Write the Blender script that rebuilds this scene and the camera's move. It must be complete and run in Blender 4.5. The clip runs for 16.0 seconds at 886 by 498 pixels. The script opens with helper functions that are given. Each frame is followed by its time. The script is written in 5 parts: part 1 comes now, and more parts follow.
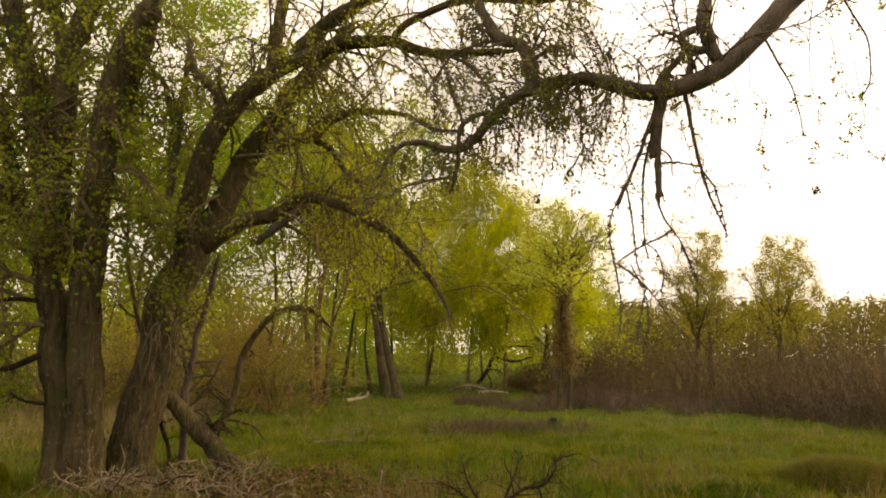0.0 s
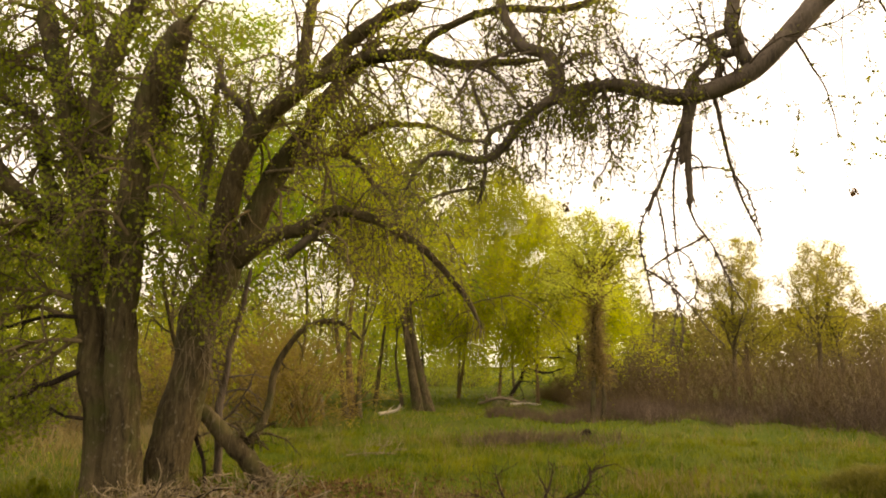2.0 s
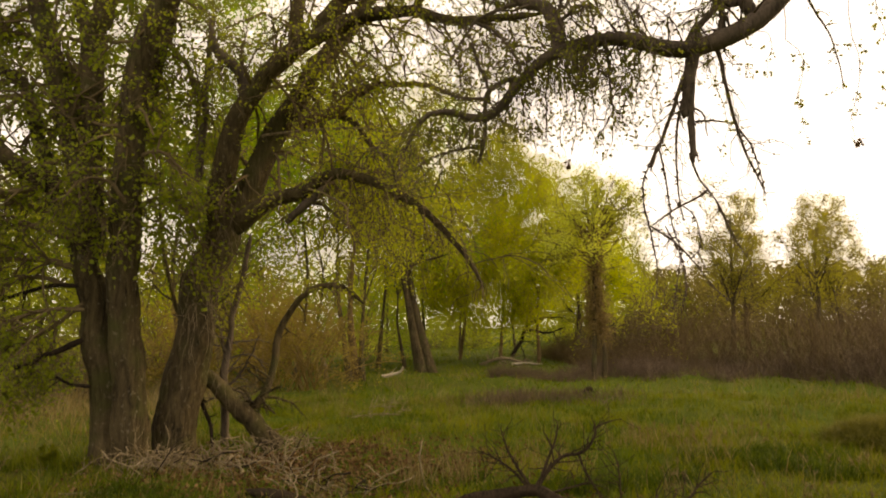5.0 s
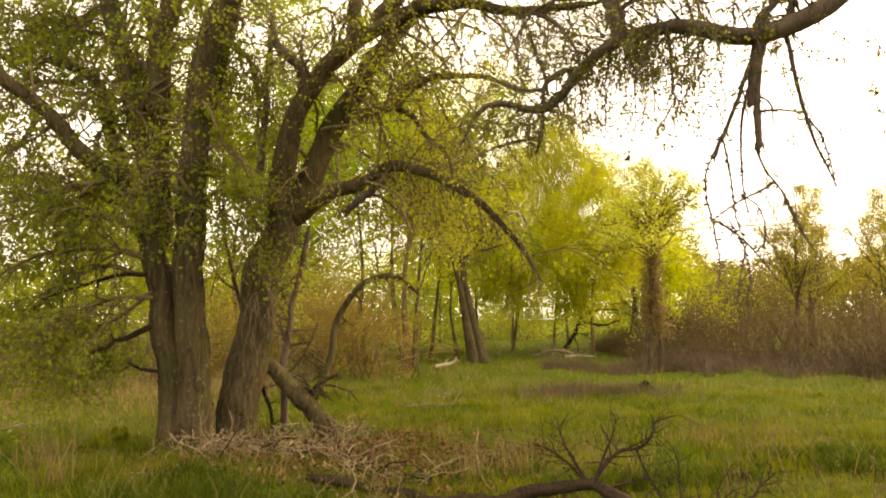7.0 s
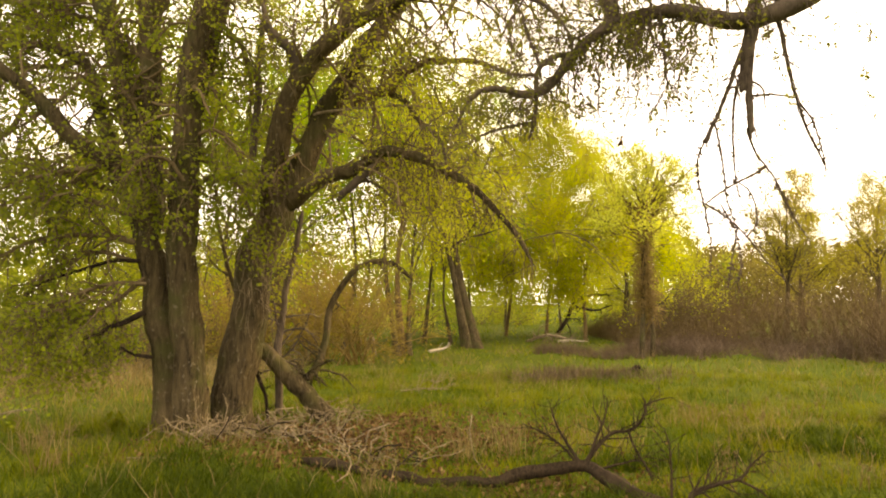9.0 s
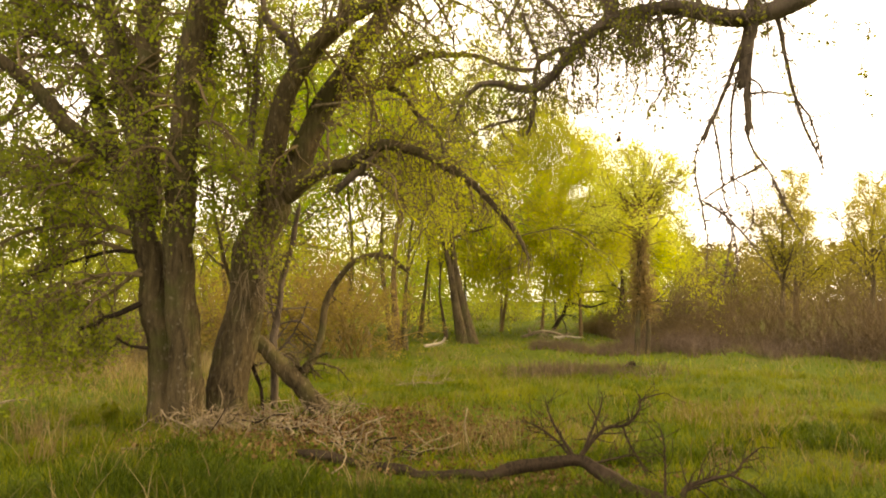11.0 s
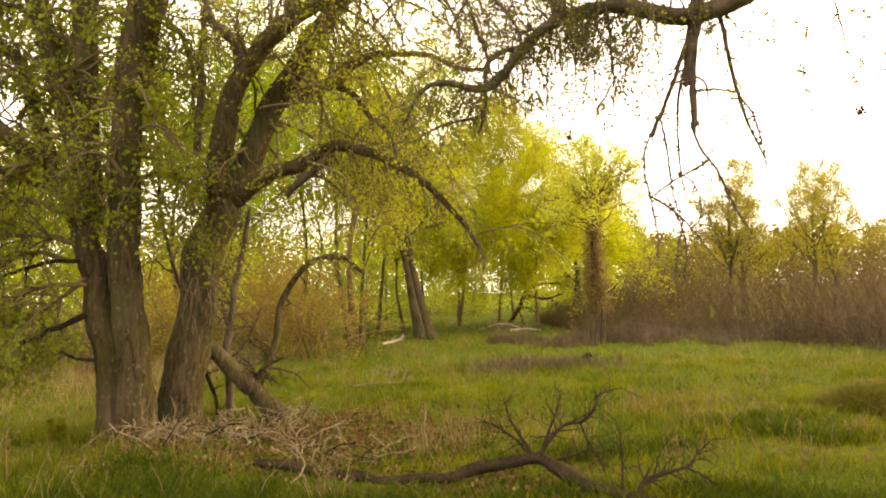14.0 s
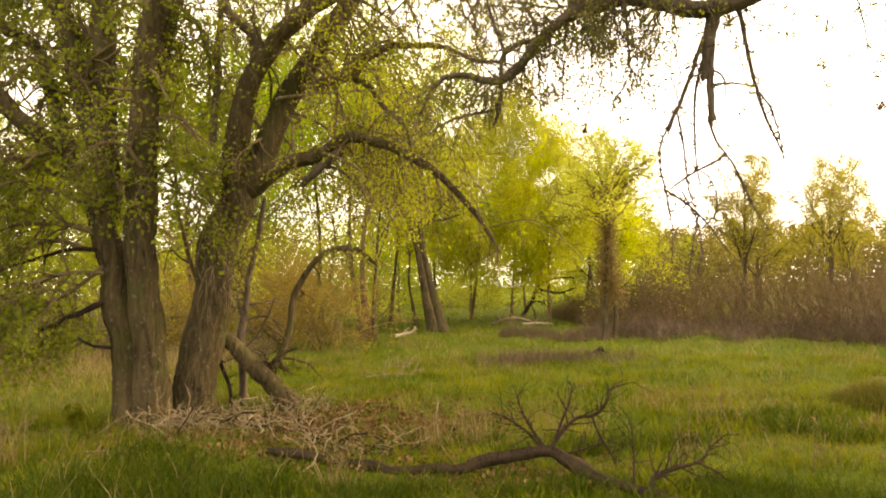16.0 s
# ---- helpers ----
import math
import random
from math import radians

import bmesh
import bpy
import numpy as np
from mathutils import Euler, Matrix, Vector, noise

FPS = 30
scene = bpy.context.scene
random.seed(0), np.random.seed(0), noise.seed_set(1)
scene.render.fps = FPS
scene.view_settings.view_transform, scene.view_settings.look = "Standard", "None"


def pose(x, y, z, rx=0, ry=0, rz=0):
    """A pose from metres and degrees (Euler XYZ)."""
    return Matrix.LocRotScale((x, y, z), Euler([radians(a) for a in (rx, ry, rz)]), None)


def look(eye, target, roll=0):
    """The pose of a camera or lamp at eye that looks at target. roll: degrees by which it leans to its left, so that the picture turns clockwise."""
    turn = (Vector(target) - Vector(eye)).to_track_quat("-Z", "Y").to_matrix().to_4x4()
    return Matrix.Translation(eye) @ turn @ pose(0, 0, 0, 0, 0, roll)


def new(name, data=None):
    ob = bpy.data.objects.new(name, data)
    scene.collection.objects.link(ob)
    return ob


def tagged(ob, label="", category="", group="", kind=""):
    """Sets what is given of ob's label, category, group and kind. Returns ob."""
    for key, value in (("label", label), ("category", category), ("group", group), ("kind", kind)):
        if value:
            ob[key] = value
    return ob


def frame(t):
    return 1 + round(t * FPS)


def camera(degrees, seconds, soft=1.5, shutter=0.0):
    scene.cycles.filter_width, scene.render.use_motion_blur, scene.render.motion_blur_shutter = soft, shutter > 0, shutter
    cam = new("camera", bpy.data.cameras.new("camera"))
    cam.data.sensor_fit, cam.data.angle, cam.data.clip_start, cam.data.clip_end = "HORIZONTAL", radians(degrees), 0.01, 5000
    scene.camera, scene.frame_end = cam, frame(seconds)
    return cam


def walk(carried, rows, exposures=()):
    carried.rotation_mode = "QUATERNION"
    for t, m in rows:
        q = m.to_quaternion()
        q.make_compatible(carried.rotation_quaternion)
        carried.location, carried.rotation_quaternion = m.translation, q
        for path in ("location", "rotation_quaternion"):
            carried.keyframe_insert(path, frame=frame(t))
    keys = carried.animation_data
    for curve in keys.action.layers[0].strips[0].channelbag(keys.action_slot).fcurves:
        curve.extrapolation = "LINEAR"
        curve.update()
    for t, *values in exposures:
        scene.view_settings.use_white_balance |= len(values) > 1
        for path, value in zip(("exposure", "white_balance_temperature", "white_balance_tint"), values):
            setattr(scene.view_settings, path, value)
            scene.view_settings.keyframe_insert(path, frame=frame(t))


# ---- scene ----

# ------------------------------------------------------------------ camera
cam = camera(66.0, 16.0, soft=2.0)
PATH = [
    (0.0, pose(0.049, -0.026, 1.566, 98.68, -0.67, -3.70)),
    (0.5, pose(0.045, -0.023, 1.549, 98.77, -0.57, -3.66)),
    (1.0, pose(0.043, -0.027, 1.565, 98.73, -0.58, -3.66)),
    (1.5, pose(0.066, -0.015, 1.563, 97.76, -0.25, -0.59)),
    (2.0, pose(0.051, -0.014, 1.546, 99.72, -0.02, -1.12)),
    (2.5, pose(0.007, 0.006, 1.554, 98.34, -0.27, -4.32)),
    (3.0, pose(-0.003, 0.033, 1.536, 98.99, -1.10, -10.17)),
    (3.5, pose(0.009, 0.025, 1.540, 98.45, -0.33, -13.97)),
    (4.0, pose(-0.027, -0.000, 1.525, 97.78, -0.17, -18.37)),
    (4.2, pose(-0.022, 0.002, 1.526, 97.73, -0.16, -17.99)),
    (4.5, pose(0.063, 0.043, 1.541, 96.90, 0.06, -11.53)),
    (5.0, pose(0.023, 0.035, 1.527, 96.64, 1.20, -1.07)),
    (5.2, pose(0.027, 0.052, 1.554, 96.84, 1.75, 1.26)),
    (7.3, pose(-0.028, -0.007, 1.532, 95.59, 0.52, 3.35)),
    (7.5, pose(-0.032, -0.015, 1.521, 95.38, 0.63, 3.35)),
    (8.0, pose(-0.014, -0.008, 1.529, 95.13, 0.55, 2.92)),
    (8.5, pose(-0.022, -0.012, 1.530, 94.88, 0.71, 2.71)),
    (11.0, pose(-0.031, -0.017, 1.513, 94.34, 0.05, 2.33)),
    (11.5, pose(-0.038, -0.021, 1.515, 93.99, 0.33, 1.88)),
    (12.0, pose(-0.024, -0.003, 1.512, 93.69, 0.29, 1.06)),
    (12.5, pose(-0.004, -0.003, 1.543, 92.52, 1.58, -2.25)),
    (13.0, pose(-0.016, -0.008, 1.581, 94.57, 1.83, -1.11)),
    (13.5, pose(-0.025, -0.015, 1.610, 93.36, 1.95, -1.18)),
    (14.0, pose(-0.015, 0.015, 1.589, 93.78, 1.84, -1.23)),
    (14.5, pose(-0.026, -0.000, 1.586, 93.60, 1.30, -1.32)),
    (15.0, pose(-0.016, 0.003, 1.586, 93.05, 1.50, -0.74)),
    (15.5, pose(-0.024, 0.007, 1.574, 93.14, 1.18, -0.33)),
    (16.0, pose(-0.025, 0.006, 1.580, 93.23, 1.14, -0.21)),
]

WARM = 10950
walk(cam, PATH, [(t, stops, kelvin, 14) for t, stops, kelvin in (
    (0.0, -0.84, 10300), (1.2, -0.82, 10300), (1.5, -0.78, 10400), (2.0, -0.46, 10400), (2.5, -0.34, 10350), (3.0, -0.56, 10000), (3.5, -1.22, 9350), (4.0, -1.50, 8850), (4.5, -1.58, 8650), (5.0, -0.94, 10400), (5.2, -0.45, WARM),
    (7.5, 0.0, WARM), (8.5, 0.1, WARM), (11.0, 0.12, WARM), (16.0, 0.15, WARM))])

# ------------------------------------------------------------------ daylight
SUN_HIGH, SUN_TURN = radians(24), radians(72)      # height of the sun, turn from straight ahead to the right
world = bpy.data.worlds.new("daylight")
scene.world = world
world.use_nodes = True
wt = world.node_tree
wt.nodes.clear()
w_out = wt.nodes.new("ShaderNodeOutputWorld")
w_bg = wt.nodes.new("ShaderNodeBackground")
w_sky = wt.nodes.new("ShaderNodeTexSky")
w_sky.sky_type, w_sky.sun_disc = "NISHITA", False
w_sky.sun_elevation, w_sky.sun_rotation = SUN_HIGH, SUN_TURN
w_scale = wt.nodes.new("ShaderNodeVectorMath")
w_scale.operation = "SCALE"
w_scale.inputs["Scale"].default_value = 0.15
w_mix = wt.nodes.new("ShaderNodeMix")              # thin bright cloud over the blue
w_mix.data_type = "RGBA"
w_mix.inputs["Factor"].default_value = 0.75
w_mix.inputs["B"].default_value = (3.87, 3.97, 4.5, 1)
wt.links.new(w_sky.outputs[0], w_scale.inputs[0])
wt.links.new(w_scale.outputs[0], w_mix.inputs["A"])
wt.links.new(w_mix.outputs["Result"], w_bg.inputs["Color"])
wt.links.new(w_bg.outputs[0], w_out.inputs[0])
w_bg.inputs["Strength"].default_value = 1.0

sun_data = bpy.data.lights.new("sun", "SUN")
sun_data.energy, sun_data.angle, sun_data.color = 4.8, radians(10), (1.0, 0.86, 0.62)
sun = new("sun", sun_data)
sun_at = Vector((math.sin(SUN_TURN) * math.cos(SUN_HIGH), math.cos(SUN_TURN) * math.cos(SUN_HIGH), math.sin(SUN_HIGH)))
sun.matrix_world = look(sun_at * 60, (0, 0, 0))


# ------------------------------------------------------------------ materials
def shader(name):
    m = bpy.data.materials.new(name)
    m.use_nodes = True
    return m, m.node_tree, m.node_tree.nodes["Principled BSDF"], m.node_tree.nodes["Material Output"]


def node(t, kind, **values):
    n = t.nodes.new(kind)
    for key, value in values.items():
        n.inputs[key.replace("_", " ")].default_value = value
    return n


def ramp(t, fac, stops):
    r = t.nodes.new("ShaderNodeValToRGB")
    while len(r.color_ramp.elements) < len(stops):
        r.color_ramp.elements.new(0.5)
    for e, (at, c) in zip(r.color_ramp.elements, stops):
        e.position, e.color = at, (*c, 1)
    t.links.new(fac, r.inputs[0])
    return r.outputs[0]


def place(t, stretch=(1, 1, 1)):
    g = t.nodes.new("ShaderNodeNewGeometry")
    m = t.nodes.new("ShaderNodeMapping")
    m.inputs["Scale"].default_value = stretch
    t.links.new(g.outputs["Position"], m.inputs[0])
    return m.outputs[0]


def mixed(t, fac, a, b, how="MIX"):
    m = t.nodes.new("ShaderNodeMix")
    m.data_type, m.blend_type = "RGBA", how
    for socket, value in (("Factor", fac), ("A", a), ("B", b)):
        if isinstance(value, (int, float, tuple)):
            m.inputs[socket].default_value = value if not isinstance(value, tuple) else (*value, 1)
        else:
            t.links.new(value, m.inputs[socket])
    return m.outputs["Result"]


def bark(name, dark, light, scale=1.0, moss=0.0, depth=0.03):
    """Furrowed bark: upright ridges, blotches of grey, some green algae."""
    m, t, p, out = shader(name)
    ridges = node(t, "ShaderNodeTexNoise", Scale=9 * scale, Detail=6, Roughness=0.65, Distortion=0.6)
    t.links.new(place(t, (2.4, 2.4, 0.42)), ridges.inputs["Vector"])
    blotch = node(t, "ShaderNodeTexNoise", Scale=1.7 * scale, Detail=4)
    t.links.new(place(t), blotch.inputs["Vector"])
    c = ramp(t, ridges.outputs["Fac"], [(0.33, dark), (0.66, light)])
    c = mixed(t, ramp(t, blotch.outputs["Fac"], [(0.42, (0, 0, 0)), (0.7, (0.5, 0.5, 0.5))]), c, tuple(min(1, 1.35 * v) for v in light))
    if moss:
        algae = node(t, "ShaderNodeTexNoise", Scale=2.6, Detail=3)
        t.links.new(place(t), algae.inputs["Vector"])
        c = mixed(t, ramp(t, algae.outputs["Fac"], [(0.5, (0, 0, 0)), (0.72, (moss, moss, moss))]), c, (0.06, 0.065, 0.02))
        fleck = node(t, "ShaderNodeTexNoise", Scale=24, Detail=3, Roughness=0.6)
        t.links.new(place(t, (1, 1, 0.55)), fleck.inputs["Vector"])
        c = mixed(t, ramp(t, fleck.outputs["Fac"], [(0.6, (0, 0, 0)), (0.74, (0.6, 0.6, 0.6))]), c, (0.22, 0.19, 0.14))
    t.links.new(c, p.inputs["Base Color"])
    b = node(t, "ShaderNodeBump", Strength=0.9, Distance=depth)
    t.links.new(ridges.outputs["Fac"], b.inputs["Height"])
    t.links.new(b.outputs[0], p.inputs["Normal"])
    p.inputs["Roughness"].default_value = 0.95
    p.inputs["Specular IOR Level"].default_value = 0.08
    return m


def leafy(name, stops, sheer=0.45, patch=None, rough=0.55, patch_scale=0.6):
    """Thin leaves or blades: colour differs from piece to piece and in patches, light shines through."""
    m, t, p, out = shader(name)
    g = t.nodes.new("ShaderNodeNewGeometry")
    c = ramp(t, g.outputs["Random Per Island"], stops)
    if patch:
        n = node(t, "ShaderNodeTexNoise", Scale=patch_scale, Detail=4, Roughness=0.6)
        t.links.new(place(t), n.inputs["Vector"])
        c = mixed(t, ramp(t, n.outputs["Fac"], [(patch[1], (0, 0, 0)), (patch[2], (1, 1, 1))]), c, patch[0])
    t.links.new(c, p.inputs["Base Color"])
    p.inputs["Roughness"].default_value = rough
    p.inputs["Specular IOR Level"].default_value = 0.1
    tr = t.nodes.new("ShaderNodeBsdfTranslucent")
    t.links.new(mixed(t, 1.0, c, (1.5, 1.45, 0.8), "MULTIPLY"), tr.inputs["Color"])
    s = t.nodes.new("ShaderNodeMixShader")
    s.inputs[0].default_value = sheer
    t.links.new(p.outputs[0], s.inputs[1])
    t.links.new(tr.outputs[0], s.inputs[2])
    t.links.new(s.outputs[0], out.inputs["Surface"])
    return m


def meadow():
    """Soil under the grass: green, straw and bare patches."""
    m, t, p, out = shader("meadow")
    big = node(t, "ShaderNodeTexNoise", Scale=0.35, Detail=5, Roughness=0.6)
    fine = node(t, "ShaderNodeTexNoise", Scale=14, Detail=6, Roughness=0.7)
    for n in (big, fine):
        t.links.new(place(t), n.inputs["Vector"])
    c = ramp(t, fine.outputs["Fac"], [(0.3, (0.018, 0.030, 0.003)), (0.55, (0.055, 0.078, 0.006)), (0.75, (0.11, 0.098, 0.016))])
    c = mixed(t, ramp(t, big.outputs["Fac"], [(0.5, (0, 0, 0)), (0.72, (0.6, 0.6, 0.6))]), c, (0.09, 0.07, 0.025))
    t.links.new(c, p.inputs["Base Color"])
    b = node(t, "ShaderNodeBump", Strength=0.8, Distance=0.05)
    t.links.new(fine.outputs["Fac"], b.inputs["Height"])
    t.links.new(b.outputs[0], p.inputs["Normal"])
    p.inputs["Roughness"].default_value = 0.95
    p.inputs["Specular IOR Level"].default_value = 0.05
    return m


BARK = bark("cottonwood_bark", (0.014, 0.011, 0.007), (0.096, 0.073, 0.038), moss=0.7, depth=0.06)
BARK_DARK = bark("grey_limb_bark", (0.036, 0.028, 0.022), (0.125, 0.098, 0.074), scale=1.6, depth=0.015)
# paler and warmer than BARK: pale wood, with low sunlight put into it
BARK_WARM = bark("pale_sunlit_bark", (0.035, 0.022, 0.010), (0.17, 0.115, 0.055), depth=0.03)
TWIG = bark("twig_bark", (0.062, 0.046, 0.025), (0.155, 0.117, 0.064), scale=3, depth=0.004)
TWIG_DARK = bark("dark_twig_bark", (0.045, 0.035, 0.027), (0.125, 0.096, 0.07), scale=3, depth=0.004)
DEAD = bark("weathered_dead_wood", (0.065, 0.05, 0.03), (0.24, 0.19, 0.125), scale=2, depth=0.008)
BLEACHED = bark("bleached_wood", (0.20, 0.17, 0.12), (0.42, 0.37, 0.28), scale=2, depth=0.006)
DEAD_DARK = bark("rotten_dark_wood", (0.008, 0.006, 0.004), (0.036, 0.026, 0.018), scale=2, depth=0.02)
BARK_FALLEN = bark("fallen_branch_bark", (0.010, 0.007, 0.004), (0.050, 0.035, 0.022), scale=3, depth=0.02)
STEM_RED = leafy("bare_shrub_stems", [(0.0, (0.082, 0.054, 0.027)), (0.5, (0.105, 0.070, 0.034)), (1.0, (0.13, 0.089, 0.043))], 0.1)
STEM_GREY = leafy("grey_dry_stalks", [(0.0, (0.066, 0.045, 0.032)), (0.5, (0.105, 0.073, 0.049)), (1.0, (0.165, 0.117, 0.076))], 0.1)
LEAF = leafy("spring_leaves", [(0.0, (0.165, 0.205, 0.022)), (0.5, (0.265, 0.30, 0.034)), (1.0, (0.37, 0.385, 0.05))], 0.58)
# duller green than LEAF, with the old crown's shade put into it
LEAF_SHADE = leafy("shaded_green_leaves", [(0.0, (0.12, 0.16, 0.020)), (0.5, (0.16, 0.20, 0.026)), (1.0, (0.205, 0.235, 0.036))], 0.6)
LEAF_GREEN = leafy("deep_green_leaves", [(0.0, (0.12, 0.22, 0.014)), (0.5, (0.19, 0.30, 0.018)), (1.0, (0.27, 0.35, 0.025))], 0.55)
LEAF_GOLD = leafy("yellow_green_leaves", [(0.0, (0.25, 0.32, 0.018)), (0.5, (0.34, 0.39, 0.026)), (1.0, (0.46, 0.47, 0.035))], 0.66)
LEAF_PALE = leafy("pale_catkin_leaves", [(0.0, (0.32, 0.37, 0.06)), (0.5, (0.42, 0.46, 0.09)), (1.0, (0.52, 0.54, 0.13))], 0.55)
LEAF_TAN = leafy("tan_catkins", [(0.0, (0.15, 0.11, 0.025)), (0.5, (0.25, 0.188, 0.041)), (1.0, (0.36, 0.29, 0.065))], 0.45)
LEAF_BROWN = leafy("olive_buds", [(0.0, (0.100, 0.074, 0.026)), (0.5, (0.122, 0.091, 0.032)), (1.0, (0.148, 0.110, 0.039))], 0.25)
LEAF_FAR = leafy("far_foliage", [(0.0, (0.13, 0.17, 0.02)), (0.5, (0.21, 0.25, 0.03)), (1.0, (0.30, 0.32, 0.05))], 0.5)
LEAF_WOOD = leafy("budding_far_shoots", [(0.0, (0.10, 0.078, 0.022)), (0.6, (0.16, 0.13, 0.033)), (1.0, (0.24, 0.22, 0.05))], 0.25)
LEAF_DULL = leafy("opening_buds", [(0.0, (0.10, 0.115, 0.022)), (0.5, (0.16, 0.175, 0.03)), (1.0, (0.24, 0.24, 0.045))], 0.4)
LEAF_OLIVE = leafy("olive_leaves", [(0.0, (0.24, 0.24, 0.035)), (0.5, (0.33, 0.31, 0.045)), (1.0, (0.42, 0.38, 0.06))], 0.5)
VINE = leafy("tan_vines", [(0.0, (0.16, 0.112, 0.042)), (0.5, (0.23, 0.162, 0.062)), (1.0, (0.31, 0.226, 0.09))], 0.35)
SHOOT = leafy("golden_willow_shoots", [(0.0, (0.20, 0.17, 0.035)), (0.5, (0.28, 0.24, 0.05)), (1.0, (0.36, 0.31, 0.07))], 0.35)
HUSK = leafy("withered_leaves", [(0.0, (0.085, 0.06, 0.022)), (0.5, (0.105, 0.075, 0.028)), (1.0, (0.13, 0.095, 0.036))], 0.15)
LITTER = leafy("dead_leaves", [(0.0, (0.055, 0.030, 0.013)), (0.5, (0.105, 0.060, 0.025)), (1.0, (0.19, 0.125, 0.06))], 0.1, rough=0.8)
GRASS = leafy("meadow_grass", [(0.0, (0.024, 0.042, 0.002)), (0.55, (0.052, 0.080, 0.004)), (0.85, (0.094, 0.122, 0.008)), (1.0, (0.155, 0.140, 0.03))], 0.45,
              ((0.140, 0.148, 0.012), 0.46, 0.64), patch_scale=0.75)
# lush green, darkened so that the near shade is in the colour
GRASS_LUSH_SHADE = leafy("lush_shaded_grass", [(0.0, (0.016, 0.032, 0.002)), (0.6, (0.033, 0.056, 0.004)), (1.0, (0.066, 0.086, 0.010))], 0.4)
STRAW = leafy("dry_straw", [(0.0, (0.110, 0.080, 0.035)), (0.5, (0.165, 0.125, 0.060)), (1.0, (0.225, 0.180, 0.095))], 0.3)
TUSSOCK = leafy("matted_grass", [(0.0, (0.06, 0.065, 0.010)), (0.5, (0.10, 0.098, 0.018)), (1.0, (0.16, 0.138, 0.045))], 0.4)
# brighter than GRASS: sunlight on the far meadow is put into the colour
GRASS_SUN = leafy("sunlit_far_grass", [(0.0, (0.050, 0.078, 0.005)), (0.6, (0.094, 0.126, 0.010)), (1.0, (0.16, 0.16, 0.028))], 0.4)
MEADOW = meadow()


# ------------------------------------------------------------------ mesh helpers
def mesh_of(name, verts, quads, material, smooth=True):
    """A mesh of four-cornered faces from arrays."""
    me = bpy.data.meshes.new(name)
    verts, quads = np.asarray(verts, np.float32), np.asarray(quads, np.int32)
    me.vertices.add(len(verts))
    me.vertices.foreach_set("co", verts.ravel())
    me.loops.add(quads.size)
    me.loops.foreach_set("vertex_index", quads.ravel())
    me.polygons.add(len(quads))
    me.polygons.foreach_set("loop_start", np.arange(0, quads.size, 4, dtype=np.int32))
    me.polygons.foreach_set("use_smooth", np.full(len(quads), smooth))
    me.update(calc_edges=True)
    me.materials.append(material)
    return me


def part(name, me, parent, label="", kind=""):
    ob = new(name, me)
    ob.parent = parent
    return tagged(ob, label, kind=kind)


def thing(name, at, label, category, group="", kind=""):
    ob = new(name)
    ob.location = at
    return tagged(ob, label, category, group, kind)


def spline(points, count):
    """A smooth line through a few points, evenly cut."""
    p = np.asarray(points, float)
    q = np.vstack([2 * p[0] - p[1], p, 2 * p[-1] - p[-2]])
    u = np.linspace(0, len(p) - 1 - 1e-6, count)
    i, f = u.astype(int), (u % 1)[:, None]
    a, b, c, d = q[i], q[i + 1], q[i + 2], q[i + 3]
    return 0.5 * (2 * b + (c - a) * f + (2 * a - 5 * b + 4 * c - d) * f ** 2 + (3 * b - a - 3 * c + d) * f ** 3)


def tubes(paths, radii, sides, rng=None, rough=0.0):
    """Round stems along many lines at once: paths (m, k, 3), radii (m, k)."""
    m, k, _ = paths.shape
    tan = np.gradient(paths, axis=1)
    tan /= np.linalg.norm(tan, axis=2, keepdims=True) + 1e-9
    ref = np.zeros((m, 1, 3))
    mean = tan.mean(axis=1)
    ref[np.arange(m), 0, np.abs(mean).argmin(axis=1)] = 1
    u = np.cross(tan, ref)
    u /= np.linalg.norm(u, axis=2, keepdims=True) + 1e-9
    v = np.cross(tan, u)
    a = np.arange(sides) * 2 * np.pi / sides
    r = radii[:, :, None] * np.ones(sides)
    if rough:
        r = r * (1 + rough * (rng.standard_normal((m, 1, sides)) * 0.7 + rng.standard_normal((m, k, sides)) * 0.22))
    ring = paths[:, :, None] + r[..., None] * (u[:, :, None] * np.cos(a)[:, None] + v[:, :, None] * np.sin(a)[:, None])
    base = (np.arange(m)[:, None, None] * k + np.arange(k - 1)[None, :, None]) * sides
    s, n = np.arange(sides), (np.arange(sides) + 1) % sides
    quads = np.stack([base + s, base + n, base + sides + n, base + sides + s], -1)
    return ring.reshape(-1, 3), quads.reshape(-1, 4)


def joined(pieces):
    verts, quads, at = [], [], 0
    for v, q in pieces:
        verts.append(v)
        quads.append(q + at)
        at += len(v)
    return np.concatenate(verts), np.concatenate(quads)


def unit(v):
    return v / (np.linalg.norm(v, axis=-1, keepdims=True) + 1e-9)


def shoots(rng, starts, ways, lengths, k, droop=0.0, wobble=0.15):
    """Wandering lines from starts; droop bends them down (negative: up) towards their ends."""
    step = (lengths / (k - 1))[:, None]
    way, at, out = unit(ways), starts.copy(), [starts.copy()]
    for i in range(k - 1):
        way = unit(way + rng.standard_normal(way.shape) * wobble + np.array((0, 0, -1.0)) * droop)
        at = at + way * step
        out.append(at)
    return np.stack(out, 1)


